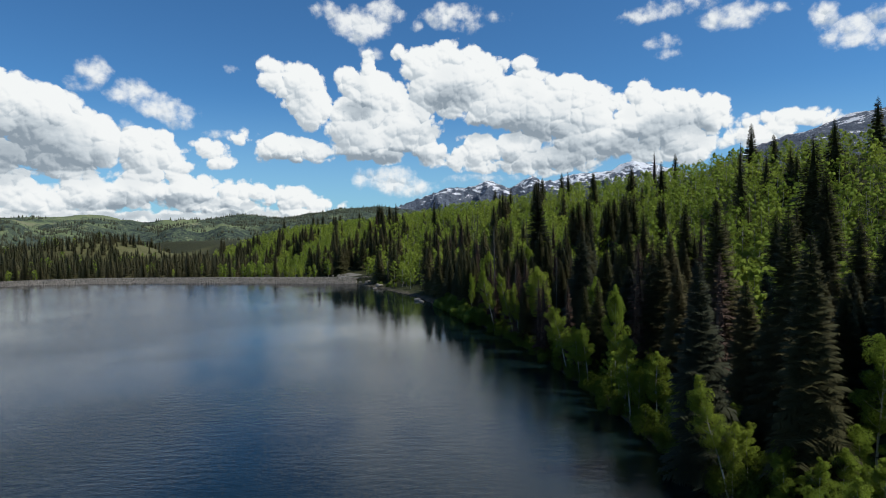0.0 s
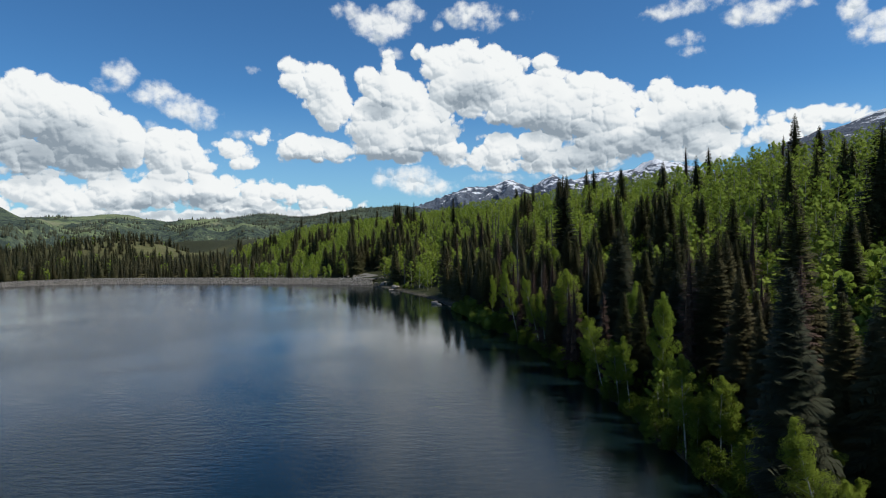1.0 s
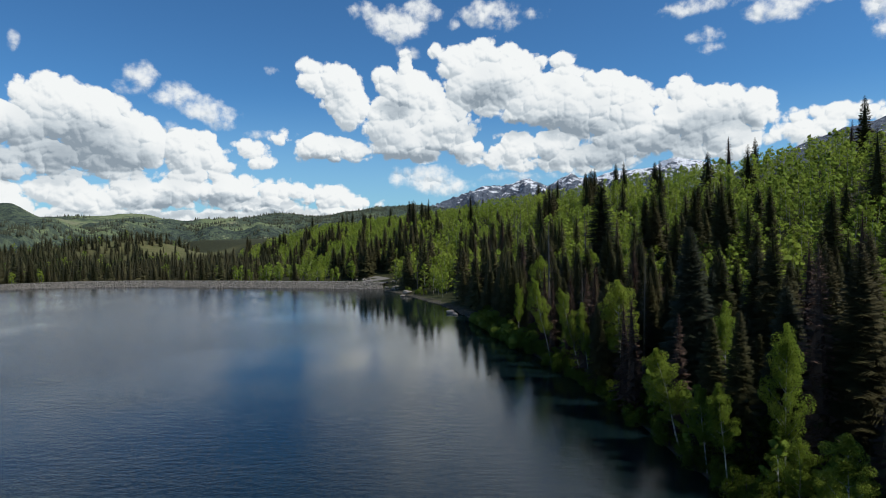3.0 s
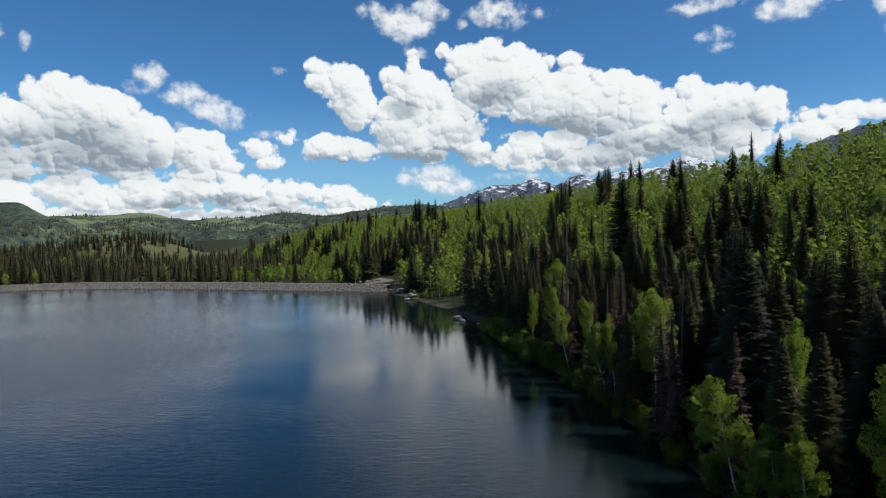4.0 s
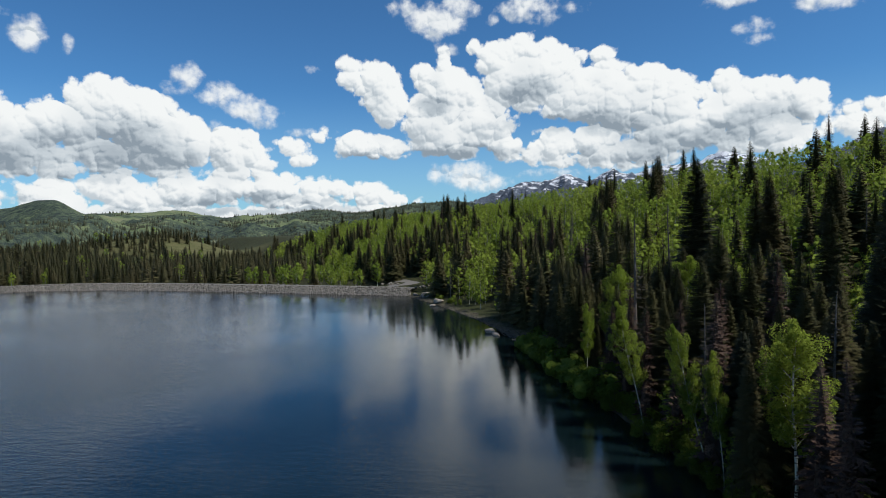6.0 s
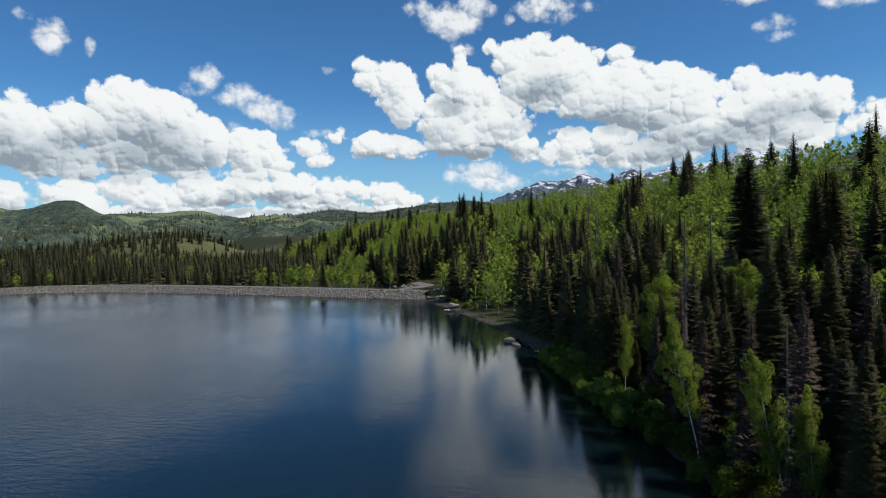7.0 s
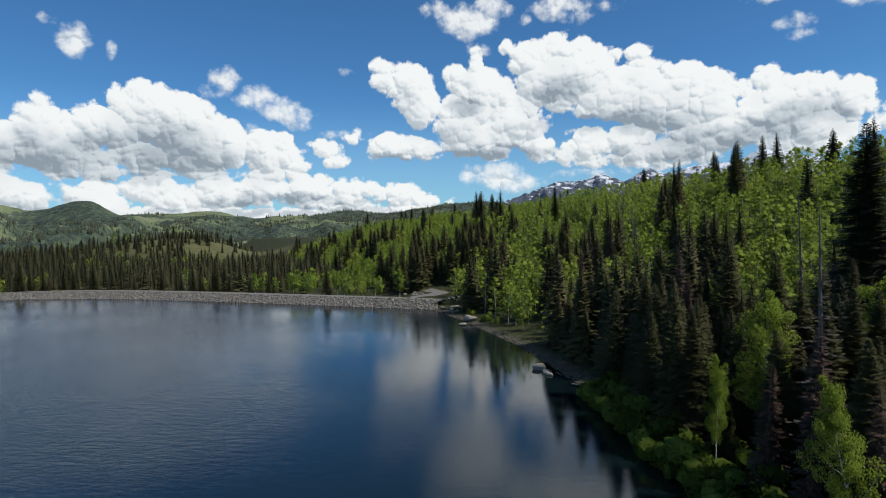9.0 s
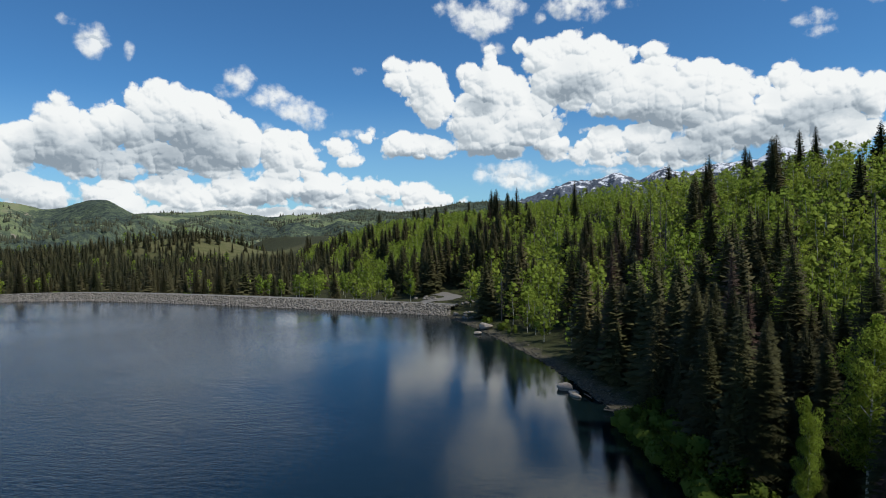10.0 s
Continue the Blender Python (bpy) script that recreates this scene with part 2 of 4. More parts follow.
def leaf_material(name, dark, light, odd, glow, spread=0.5):
    """Foliage: every leaf its own tone, every tree its own tone, light that passes through."""
    m, n, b, o = material(name)
    g = n.add("ShaderNodeNewGeometry").outputs["Random Per Island"]
    r = n.add("ShaderNodeObjectInfo").outputs["Random"]
    big = n.noise(place_of(n), 0.045, 2.0)
    f = n.math("ADD", n.math("MULTIPLY", g, 0.22), n.math("MULTIPLY", r, spread), clamp=True)
    c = n.mix(f, (*dark, 1), (*light, 1))
    c = n.mix(n.math("MULTIPLY", n.step(big, 0.42, 0.68), 0.55), c, (*odd, 1))
    n.link(c, b.inputs["Base Color"])
    b.inputs["Roughness"].default_value = 0.75
    b.inputs["Specular IOR Level"].default_value = 0.12
    if glow:
        tr = n.add("ShaderNodeBsdfTranslucent")
        n.link(n.mix(0.5, c, (0.27, 0.37, 0.045, 1)), tr.inputs["Color"])
        mx = n.add("ShaderNodeMixShader")
        mx.inputs[0].default_value = glow
        n.link(b.outputs[0], mx.inputs[1])
        n.link(tr.outputs[0], mx.inputs[2])
        n.link(mx.outputs[0], o.inputs[0])
    return m


def bark_material(name, base, mark, scale):
    m, n, b, o = material(name)
    p = n.vec("MULTIPLY", place_of(n), (1, 1, 3.0))
    f = n.step(n.noise(p, scale, 3.0), 0.52, 0.66)
    n.link(n.mix(f, (*base, 1), (*mark, 1)), b.inputs["Base Color"])
    b.inputs["Roughness"].default_value = 0.85
    return m


def stone_material(name, a, c, scale):
    m, n, b, o = material(name)
    g = n.add("ShaderNodeNewGeometry").outputs["Random Per Island"]
    r = n.add("ShaderNodeObjectInfo").outputs["Random"]
    p = place_of(n)
    f = n.math("FRACT", n.math("ADD", g, r))
    col = n.mix(f, (*a, 1), (*c, 1))
    grain = n.noise(p, scale, 6.0, 0.65)
    col = n.mix(n.step(grain, 0.35, 0.7), col, (0.62 * a[0], 0.6 * a[1], 0.56 * a[2], 1))
    n.link(col, b.inputs["Base Color"])
    b.inputs["Roughness"].default_value = 0.9
    bump(n, b, grain, 0.5, 0.06)
    return m


ASPEN = leaf_material("aspen_leaves", (0.155, 0.235, 0.036), (0.32, 0.43, 0.065), (0.37, 0.44, 0.075), 0.5)
WILLOW = leaf_material("shore_bush_leaves", (0.072, 0.115, 0.016), (0.14, 0.20, 0.03), (0.16, 0.21, 0.034), 0.4)
SPRUCE = leaf_material("spruce_needles", (0.038, 0.040, 0.016), (0.090, 0.088, 0.036), (0.108, 0.088, 0.043), 0.0)
# lighter copy of the spruce needles: sunshine on the valley put into the colour
SUNLIT_SPRUCE = leaf_material("sunlit_spruce_needles", (0.055, 0.056, 0.024), (0.12, 0.115, 0.05), (0.13, 0.11, 0.055), 0.0)
BLUE_FIR = leaf_material("fir_needles", (0.030, 0.036, 0.022), (0.064, 0.072, 0.044), (0.06, 0.064, 0.038), 0.0)
RED_DEAD = leaf_material("rust_needles", (0.055, 0.034, 0.026), (0.12, 0.075, 0.056), (0.11, 0.08, 0.065), 0.0)
GREY_DEAD = leaf_material("bare_twigs", (0.05, 0.045, 0.04), (0.10, 0.09, 0.08), (0.09, 0.08, 0.07), 0.0)
ASPEN_BARK = bark_material("aspen_bark", (0.42, 0.42, 0.36), (0.07, 0.065, 0.05), 2.2)
SPRUCE_BARK = bark_material("spruce_bark", (0.075, 0.058, 0.045), (0.14, 0.12, 0.10), 3.0)
SNAG_BARK = bark_material("weathered_wood", (0.12, 0.11, 0.10), (0.07, 0.065, 0.06), 2.5)
ROCK = stone_material("pale_boulder", (0.36, 0.31, 0.26), (0.30, 0.28, 0.25), 3.0)
RIPRAP = stone_material("riprap_stone", (0.12, 0.11, 0.095), (0.34, 0.31, 0.265), 6.0)
PEBBLE = stone_material("beach_stone", (0.05, 0.047, 0.036), (0.15, 0.138, 0.112), 8.0)


def ground_material():
    m, n, b, o = material("forest_ground")
    p = place_of(n)
    at = n.add("ShaderNodeAttribute")
    at.attribute_name = "from_water"
    d = at.outputs["Fac"]
    wobble = n.math("MULTIPLY", n.math("SUBTRACT", n.noise(p, 0.35, 4.0), 0.5), 7.0)
    dd = n.math("ADD", d, wobble)
    fine = n.noise(p, 2.6, 6.0, 0.7)
    gravel = n.ramp(fine, (0.3, (0.042, 0.038, 0.026)), (0.55, (0.094, 0.085, 0.059)), (0.75, (0.175, 0.16, 0.122)))
    grass = n.ramp(fine, (0.3, (0.022, 0.027, 0.011)), (0.6, (0.05, 0.056, 0.022)), (0.8, (0.095, 0.085, 0.05)))
    duff = n.ramp(n.noise(p, 0.8, 5.0, 0.65), (0.3, (0.018, 0.018, 0.010)), (0.55, (0.040, 0.044, 0.018)), (0.75, (0.075, 0.085, 0.026)))
    c = n.mix(n.step(dd, 1.5, 4.0), gravel, grass)
    c = n.mix(n.step(dd, 6.0, 12.0), c, duff)
    xyz = n.add("ShaderNodeSeparateXYZ")
    n.link(p, xyz.inputs[0])
    meadow = n.ramp(n.noise(p, 0.12, 5.0, 0.6), (0.3, (0.075, 0.088, 0.03)), (0.6, (0.13, 0.122, 0.055)), (0.8, (0.09, 0.11, 0.036)))
    c = n.mix(n.math("MULTIPLY", n.math("MULTIPLY", n.step(xyz.outputs[1], 440.0, 520.0), n.step(xyz.outputs[1], 660.0, 610.0)), n.step(xyz.outputs[0], -225.0, -265.0)), c, meadow)
    n.link(c, b.inputs["Base Color"])
    b.inputs["Roughness"].default_value = 0.95
    b.inputs["Specular IOR Level"].default_value = 0.15
    bump(n, b, fine, 0.7, 0.25)
    return m


def hill_material():
    m, n, b, o = material("far_hillside")
    p = place_of(n)
    patch = n.noise(p, 0.0055, 5.0, 0.6)
    fleck = n.noise(p, 0.075, 4.0, 0.7)
    # grass paler and wood bluer, to put the haze of distance into them
    grass = n.ramp(n.noise(p, 0.012, 4.0), (0.3, (0.12, 0.16, 0.08)), (0.55, (0.17, 0.205, 0.105)), (0.75, (0.26, 0.245, 0.16)))
    wood = n.ramp(fleck, (0.38, (0.022, 0.034, 0.032)), (0.48, (0.048, 0.066, 0.054)), (0.60, (0.09, 0.118, 0.072)))
    up = n.add("ShaderNodeSeparateXYZ")
    n.link(p, up.inputs[0])
    tilt = n.math("MULTIPLY", n.math("SUBTRACT", fleck, 0.5), 0.55)
    lean = n.math("MULTIPLY", n.step(up.outputs[0], -1500.0, -500.0), 0.16)
    f = n.step(n.math("ADD", n.math("ADD", patch, tilt), lean), 0.53, 0.60)
    c = n.mix(f, grass, wood)
    scree = n.step(n.noise(p, 0.02, 6.0, 0.7), 0.60, 0.66)
    c = n.mix(n.math("MULTIPLY", scree, n.math("SUBTRACT", 1.0, f)), c, (0.26, 0.22, 0.18, 1))
    n.link(c, b.inputs["Base Color"])
    b.inputs["Roughness"].default_value = 0.95
    b.inputs["Specular IOR Level"].default_value = 0.1
    bump(n, b, fleck, 1.0, 6.0)
    return m


def mountain_material():
    m, n, b, o = material("snowy_rock")
    p = place_of(n)
    tall = n.vec("MULTIPLY", p, (1, 1, 2.6))
    rough = n.noise(tall, 0.016, 8.0, 0.72)
    # the blue that distance gives grey rock is mixed into its colour
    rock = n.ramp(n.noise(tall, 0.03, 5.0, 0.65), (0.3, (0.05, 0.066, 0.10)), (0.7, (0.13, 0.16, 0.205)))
    up = n.add("ShaderNodeSeparateXYZ")
    n.link(p, up.inputs[0])
    f = n.math("ADD", rough, n.math("MULTIPLY", n.math("SUBTRACT", up.outputs[2], 330.0), 0.0008))
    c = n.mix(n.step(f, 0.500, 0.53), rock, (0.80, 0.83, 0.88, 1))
    n.link(c, b.inputs["Base Color"])
    b.inputs["Roughness"].default_value = 0.9
    bump(n, b, rough, 1.0, 30.0)
    return m


def water_material():
    m, n, b, o = material("lake_water")
    p = place_of(n)
    b.inputs["Base Color"].default_value = (0.004, 0.0105, 0.0125, 1)
    b.inputs["Roughness"].default_value = 0.03
    b.inputs["IOR"].default_value = 1.48
    small = n.noise(n.vec("MULTIPLY", p, (0.8, 1.5, 1.0)), 3.4, 4.0, 0.62)
    waves = n.noise(n.vec("MULTIPLY", p, (0.6, 1.4, 1.0)), 0.9, 4.0, 0.6)
    wide = n.noise(p, 0.016, 3.0, 0.5)
    calm = n.step(wide, 0.36, 0.62, 0.3, 1.0)
    lee = n.add("ShaderNodeAttribute")
    lee.attribute_name = "open_water"
    calm = n.math("MULTIPLY", calm, lee.outputs["Fac"])
    both = n.math("ADD", n.math("MULTIPLY", small, 0.021), n.math("MULTIPLY", waves, 0.042))
    bump(n, b, n.math("MULTIPLY", both, calm), 1.0, 1.0)
    return m


def track_material():
    m, n, b, o = material("gravel_track")
    p = place_of(n)
    fine = n.noise(p, 5.0, 6.0, 0.7)
    wide = n.noise(p, 0.3, 3.0)
    c = n.ramp(fine, (0.3, (0.11, 0.105, 0.095)), (0.7, (0.20, 0.19, 0.175)))
    c = n.mix(n.math("MULTIPLY", n.step(wide, 0.45, 0.7), 0.4), c, (0.15, 0.135, 0.115, 1))
    n.link(c, b.inputs["Base Color"])
    b.inputs["Roughness"].default_value = 0.95
    bump(n, b, fine, 0.6, 0.05)
    return m


GROUND, HILL, MOUNTAIN, WATER, TRACK = ground_material(), hill_material(), mountain_material(), water_material(), track_material()

# ---------------------------------------------------------------- lie of the land
SHORE = [(60, -600), (42, -200), (32, -60), (27, -10), (24.5, 20), (23.6, 45), (22.1, 60), (21.1, 72), (20.2, 84), (18.7, 97), (16.8, 109), (14.7, 120),
         (12.3, 131), (9.9, 140), (6.7, 150), (3.9, 160), (1.4, 170), (-0.3, 178), (-1.8, 186), (-4.7, 194), (-8.6, 205.5), (-13.4, 217.5), (-19.4, 229.5), (-29.2, 249), (-40, 267),
         (-66, 300), (-118, 380), (-215, 520), (-360, 740), (-950, 1700)]


def bank(x, y):
    """Distance from the east shore, positive on the wooded side."""
    x, y = np.asarray(x, float), np.asarray(y, float)
    best, side = np.full(x.shape, 1e9), np.ones(x.shape)
    for (ax, ay), (bx, by) in zip(SHORE, SHORE[1:]):
        dx, dy = bx - ax, by - ay
        s = np.clip(((x - ax) * dx + (y - ay) * dy) / (dx * dx + dy * dy), 0, 1)
        px, py = x - ax - s * dx, y - ay - s * dy
        q = np.hypot(px, py)
        near = q < best
        best = np.where(near, q, best)
        side = np.where(near, np.sign(px * dy - py * dx), side)
    return best * np.where(side == 0, 1, side)


def shore_x(y):
    return float(np.interp(y, [p[1] for p in SHORE[1:25]], [p[0] for p in SHORE[1:25]]))


def dam_line(x):
    """The y of the dam's waterline."""
    u = (np.asarray(x, float) + 150) / 60
    west, east = np.maximum(-u, 0), np.maximum(u, 0)
    return 288.7 - 8.2 * east - 1.75 * east ** 2 + 5.4 * west - 16.0 * west ** 3


def ripple(x, y, size, seed=0.0):
    """Smooth rolling numbers about zero."""
    a = np.sin(x / size + 1.3 + seed) * np.cos(y / size * 1.13 + 0.4 * seed) + 0.6 * np.sin((x * 0.8 + y * 1.7) / size + 2.1 * seed) + 0.35 * np.sin((2.9 * x - 1.9 * y) / size + seed)
    return a / 1.95


def smooth(v, lo, hi):
    u = np.clip((v - lo) / (hi - lo), 0, 1)
    return u * u * (3 - 2 * u)


def height(x, y):
    x, y = np.asarray(x, float), np.asarray(y, float)
    d = bank(x, y)
    east = np.maximum(d, 0)
    lin = 0.15 * np.minimum(east, 9) + 0.27 * np.maximum(east - 9, 0) + 0.0014 * np.clip(east - 9, 0, 110) ** 2
    cap = np.interp(y, [-100, 60, 160, 290, 390, 600, 1500], [74, 71, 61, 44, 30, 16, 6])
    hill = (np.maximum(lin, 0.01) ** -4 + cap ** -4) ** (-1 / 4)
    hill = hill + ripple(x, y, 23) * 1.3 * smooth(east, 8, 50)
    crest = dam_line(np.maximum(x, -215)) + 9
    past = np.maximum(y - crest, 0)
    low = 1.6 - 0.17 * np.minimum(past, 18) - 0.006 * np.clip(past - 18, 0, 200) - 0.05 * np.clip(past - 220, 0, 900) + ripple(x, y, 60, 1) * 1.2 * smooth(past, 20, 80)
    low = low + 23 * np.exp(-(((x + 322) / 72) ** 2 + ((y - 580) / 95) ** 2)) + 7 * np.exp(-(((x + 420) / 120) ** 2 + ((y - 450) / 110) ** 2))
    bed = np.maximum(-9.0, d * 0.2) - 0.1
    rim = np.maximum(np.maximum(-235 - x, -150 - y), 0)
    bed = np.where(rim > 0, np.minimum(0.12 * rim, 14) - 0.1, bed)
    west = np.where(y > crest - 4, low, bed)
    mixed = np.where(d > 0, hill, west)
    beyond = smooth(y, 262, 330)
    blend = smooth(d, -30, 40)
    joined = low * (1 - blend) + np.maximum(hill, low * 0.2) * blend
    z = np.where(y > 262, mixed * (1 - beyond) + joined * beyond, mixed)
    pad = np.exp(-(((x + 44) / 9) ** 4 + ((y - 291) / 15) ** 4))
    z = z * (1 - pad) + 2.05 * pad
    far = np.hypot(x, y)
    return np.where(far > 900, np.minimum(z, 60 - smooth(far, 900, 1500) * 110), z)


def ground_z(x, y):
    return float(height(np.array([x]), np.array([y]))[0])


def grid_mesh(name, xs, ys, zs):
    """A sheet of quads over points laid out in rows."""
    rows, cols = xs.shape
    v = np.stack([xs, ys, zs], -1).reshape(-1, 3)
    i = np.arange(rows * cols).reshape(rows, cols)
    q = np.stack([i[:-1, :-1], i[:-1, 1:], i[1:, 1:], i[1:, :-1]], -1).reshape(-1, 4)
    return mesh_of(name, v, q)


def mesh_of(name, verts, faces):
    """A mesh from arrays; the faces all have the same number of corners."""
    me = bpy.data.meshes.new(name)
    verts, faces = np.asarray(verts, np.float32), np.asarray(faces, np.int32)
    k = faces.shape[1]
    me.vertices.add(len(verts))
    me.vertices.foreach_set("co", verts.ravel())
    me.loops.add(faces.size)
    me.loops.foreach_set("vertex_index", faces.ravel())
    me.polygons.add(len(faces))
    me.polygons.foreach_set("loop_start", np.arange(0, faces.size, k, dtype=np.int32))
    me.update(calc_edges=True)
    me.validate()
    return me


def shade_smooth(me):
    me.polygons.foreach_set("use_smooth", np.ones(len(me.polygons), bool))
    return me


def thing(name, me, mat, label, category, kind="", group=""):
    if mat:
        me.materials.append(mat)
    return tagged(new(name, me), label, category, group, kind)


def part(name, me, mat, parent, label=""):
    if mat and not me.materials:
        me.materials.append(mat)
    ob = new(name, me)
    ob.parent = parent
    return tagged(ob, label)


def spread(lo, hi, step, reach, grow):
    """Even steps from lo to hi, then ever wider ones out to the reach."""
    mid = list(np.arange(lo, hi + 0.01, step))
    out, s = [], step
    while (out[-1] if out else 0) < reach:
        s *= grow
        out.append((out[-1] if out else 0) + s)
    return np.array([lo - o for o in reversed(out)] + mid + [hi + o for o in out])


gx, gy = np.meshgrid(spread(-215, 120, 1.8, 4600, 1.09), spread(30, 345, 1.8, 4400, 1.09))
gz = height(gx, gy)
gm = shade_smooth(grid_mesh("ground", gx, gy, gz))
at = gm.attributes.new("from_water", "FLOAT", "POINT")
dw = bank(gx, gy)
dw = np.where((dw < 0) & (gy > dam_line(gx)), np.maximum(12, gy - dam_line(gx)), np.where(gy > 275, 20, dw))
at.data.foreach_set("value", dw.ravel().astype(np.float32))
thing("ground", gm, GROUND, "wooded slope, gravel shore and valley floor round the lake", "ground", "structure")

# the lake's surface, cut along the dam
wx = np.linspace(-290, 110, 140)
wx, wv = np.meshgrid(wx, np.linspace(0, 1, 140))
wy = -400 + wv * (np.minimum(dam_line(np.maximum(wx, -215)) + 3.0, 292) + 400)
wm = grid_mesh("water", wx, wy, np.zeros_like(wx))
# the wind ruffles the open water more than the lee of the trees
at = wm.attributes.new("open_water", "FLOAT", "POINT")
ruffled = (0.42 + 0.35 * smooth(-wy, -150, -95) + 0.7 * smooth(wy, 215, 270) + 1.45 * smooth(-bank(wx, wy), 6, 70)) * (1 + 0.35 * smooth(-wy, -130, -50))
at.data.foreach_set("value", ruffled.ravel().astype(np.float32))
thing("water", wm, WATER, "dark blue lake water with fine wind ripples", "lake", "structure")

# ---------------------------------------------------------------- far hills and mountains
def profile(az, stops, sharp=False):
    """Smooth heights between a few named summits and saddles."""
    a = np.array([s[0] for s in stops], float)
    h = np.array([s[1] for s in stops], float)
    i = np.clip(np.searchsorted(a, az) - 1, 0, len(a) - 2)
    u = np.clip((az - a[i]) / (a[i + 1] - a[i]), 0, 1)
    u = u if sharp else u * u * (3 - 2 * u)
    return h[i] * (1 - u) + h[i + 1] * u


def rough(x, y, size, octaves=5, sharp=False):
    """Fractal noise over the plan."""
    out = np.zeros(x.shape)
    flat = out.ravel()
    for k, (px, py) in enumerate(zip(x.ravel(), y.ravel())):
        v, amp, f = 0.0, 1.0, 1.0 / size
        for o in range(octaves):
            q = noise.noise((px * f, py * f, 3.7 * o))
            v += amp * ((0.5 - abs(q)) * 2 if sharp else q)
            amp, f = amp * 0.5, f * 2.1
        flat[k] = v
    return out


def range_mesh(name, az0, az1, na, r0, rc, r1, nr, stops, floor, size, amp, sharp, gullied=False):
    """A ridge whose crest runs at the distance rc, rising from r0 and falling off to r1."""
    az, t = np.meshgrid(np.linspace(az0, az1, na), np.linspace(0, 1, nr))
    r = np.where(t < 0.75, r0 + (rc - r0) * t / 0.75, rc + (r1 - rc) * (t - 0.75) / 0.25)
    x, y = r * np.sin(np.radians(az)), r * np.cos(np.radians(az))
    top = profile(az, stops, sharp)
    rise = np.where(t < 0.75, (t / 0.75) ** 1.25, 1 - (np.maximum(t - 0.75, 0) / 0.25) ** 1.5)
    lump = rough(x, y, size, 5, True) - 1.0 if gullied else rough(x, y, size, 5, sharp)
    z = floor + (top - floor) * rise + lump * amp * np.where(t < 0.75, 0.25 + 0.75 * np.sin(np.pi * np.minimum(t / 0.75, 1)), 0.25 + 0.0 * t) * smooth(t, 0.0, 0.2)
    return shade_smooth(grid_mesh(name, x, y, z))


thing("far_ridge", range_mesh("far_ridge", -62, 12, 420, 900, 2500, 3000, 44,
      [(-62, 110), (-45, 95), (-37, 82), (-32.6, 88), (-30, 96), (-26.3, 74), (-22, 80), (-18.5, 91), (-15, 84), (-12, 96), (-9.4, 114), (-6, 120), (0, 100), (12, 80)],
      -42, 420, 46, False, True), HILL, "long green hills with dark forest beyond the valley", "hills", "structure")
thing("near_hill", range_mesh("near_hill", -64, -27, 260, 800, 1750, 2100, 40,
      [(-64, 130), (-52, 122), (-45.2, 99), (-41.9, 80), (-38.5, 101), (-36.2, 72), (-33, 30), (-30, -15), (-27, -40)],
      -42, 260, 34, False, True), HILL, "rounded green hill with rocky outcrops and scattered forest", "hill", "structure")
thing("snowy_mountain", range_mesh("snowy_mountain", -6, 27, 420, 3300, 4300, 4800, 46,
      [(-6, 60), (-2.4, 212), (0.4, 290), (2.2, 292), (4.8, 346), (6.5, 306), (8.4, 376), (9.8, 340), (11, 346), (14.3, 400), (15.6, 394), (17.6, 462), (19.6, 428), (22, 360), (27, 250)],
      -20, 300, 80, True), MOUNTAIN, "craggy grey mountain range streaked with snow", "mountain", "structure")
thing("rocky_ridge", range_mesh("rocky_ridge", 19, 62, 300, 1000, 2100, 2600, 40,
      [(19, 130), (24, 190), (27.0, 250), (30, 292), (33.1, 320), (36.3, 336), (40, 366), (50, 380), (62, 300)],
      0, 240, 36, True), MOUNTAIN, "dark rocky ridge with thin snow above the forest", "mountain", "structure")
# ---------------------------------------------------------------- the dam
def dam():
    """Embankment of earth with a flat crest, its face towards the lake covered by riprap."""
    xs = np.linspace(-228, -40, 160)
    w = dam_line(xs)
    cut = [(-3.0, -1.5), (0.0, 0.0), (4.4, 2.05), (4.8, 2.1), (9.4, 2.1), (10.0, 1.95), (17.0, -1.2), (23, -4.5)]
    x = np.repeat(xs[None], len(cut), 0)
    y = np.stack([w + c[0] for c in cut])
    z = np.stack([np.full_like(w, c[1]) for c in cut])
    root = thing("dam", grid_mesh("dam", x, y, z), TRACK, "low earth dam with a gravel crest road and riprap face", "dam", "structure")
    x2 = np.repeat(np.linspace(-228, -38, 160)[None], 5, 0)
    w2 = dam_line(x2[0])
    y2 = np.stack([w2 + o for o in (5.0, 6.0, 7.1, 8.2, 9.2)])
    z2 = np.stack([np.full_like(w2, q) for q in (2.11, 2.15, 2.17, 2.15, 2.11)])
    thing("road", shade_smooth(grid_mesh("road", x2, y2, z2)), TRACK, "pale gravel road along the crest of the dam", "road", "structure")


dam()


def stone_shape(rng, detail=1, flat=0.7):
    """Corners and triangles of one angular stone of about unit size."""
    bm = bmesh.new()
    bmesh.ops.create_icosphere(bm, subdivisions=detail, radius=0.5)
    sx, sy, sz = rng.uniform(0.8, 1.3), rng.uniform(0.7, 1.0), flat * rng.uniform(0.7, 1.1)
    off = Vector((rng.uniform(0, 90), rng.uniform(0, 90), rng.uniform(0, 90)))
    for v in bm.verts:
        k = 1 + 0.45 * noise.noise(v.co * 2.1 + off)
        v.co = Vector((v.co.x * sx, v.co.y * sy, v.co.z * sz)) * k
    bm.verts.ensure_lookup_table()
    co = np.array([v.co[:] for v in bm.verts])
    fa = np.array([[v.index for v in f.verts] for f in bm.faces])
    bm.free()
    return co, fa


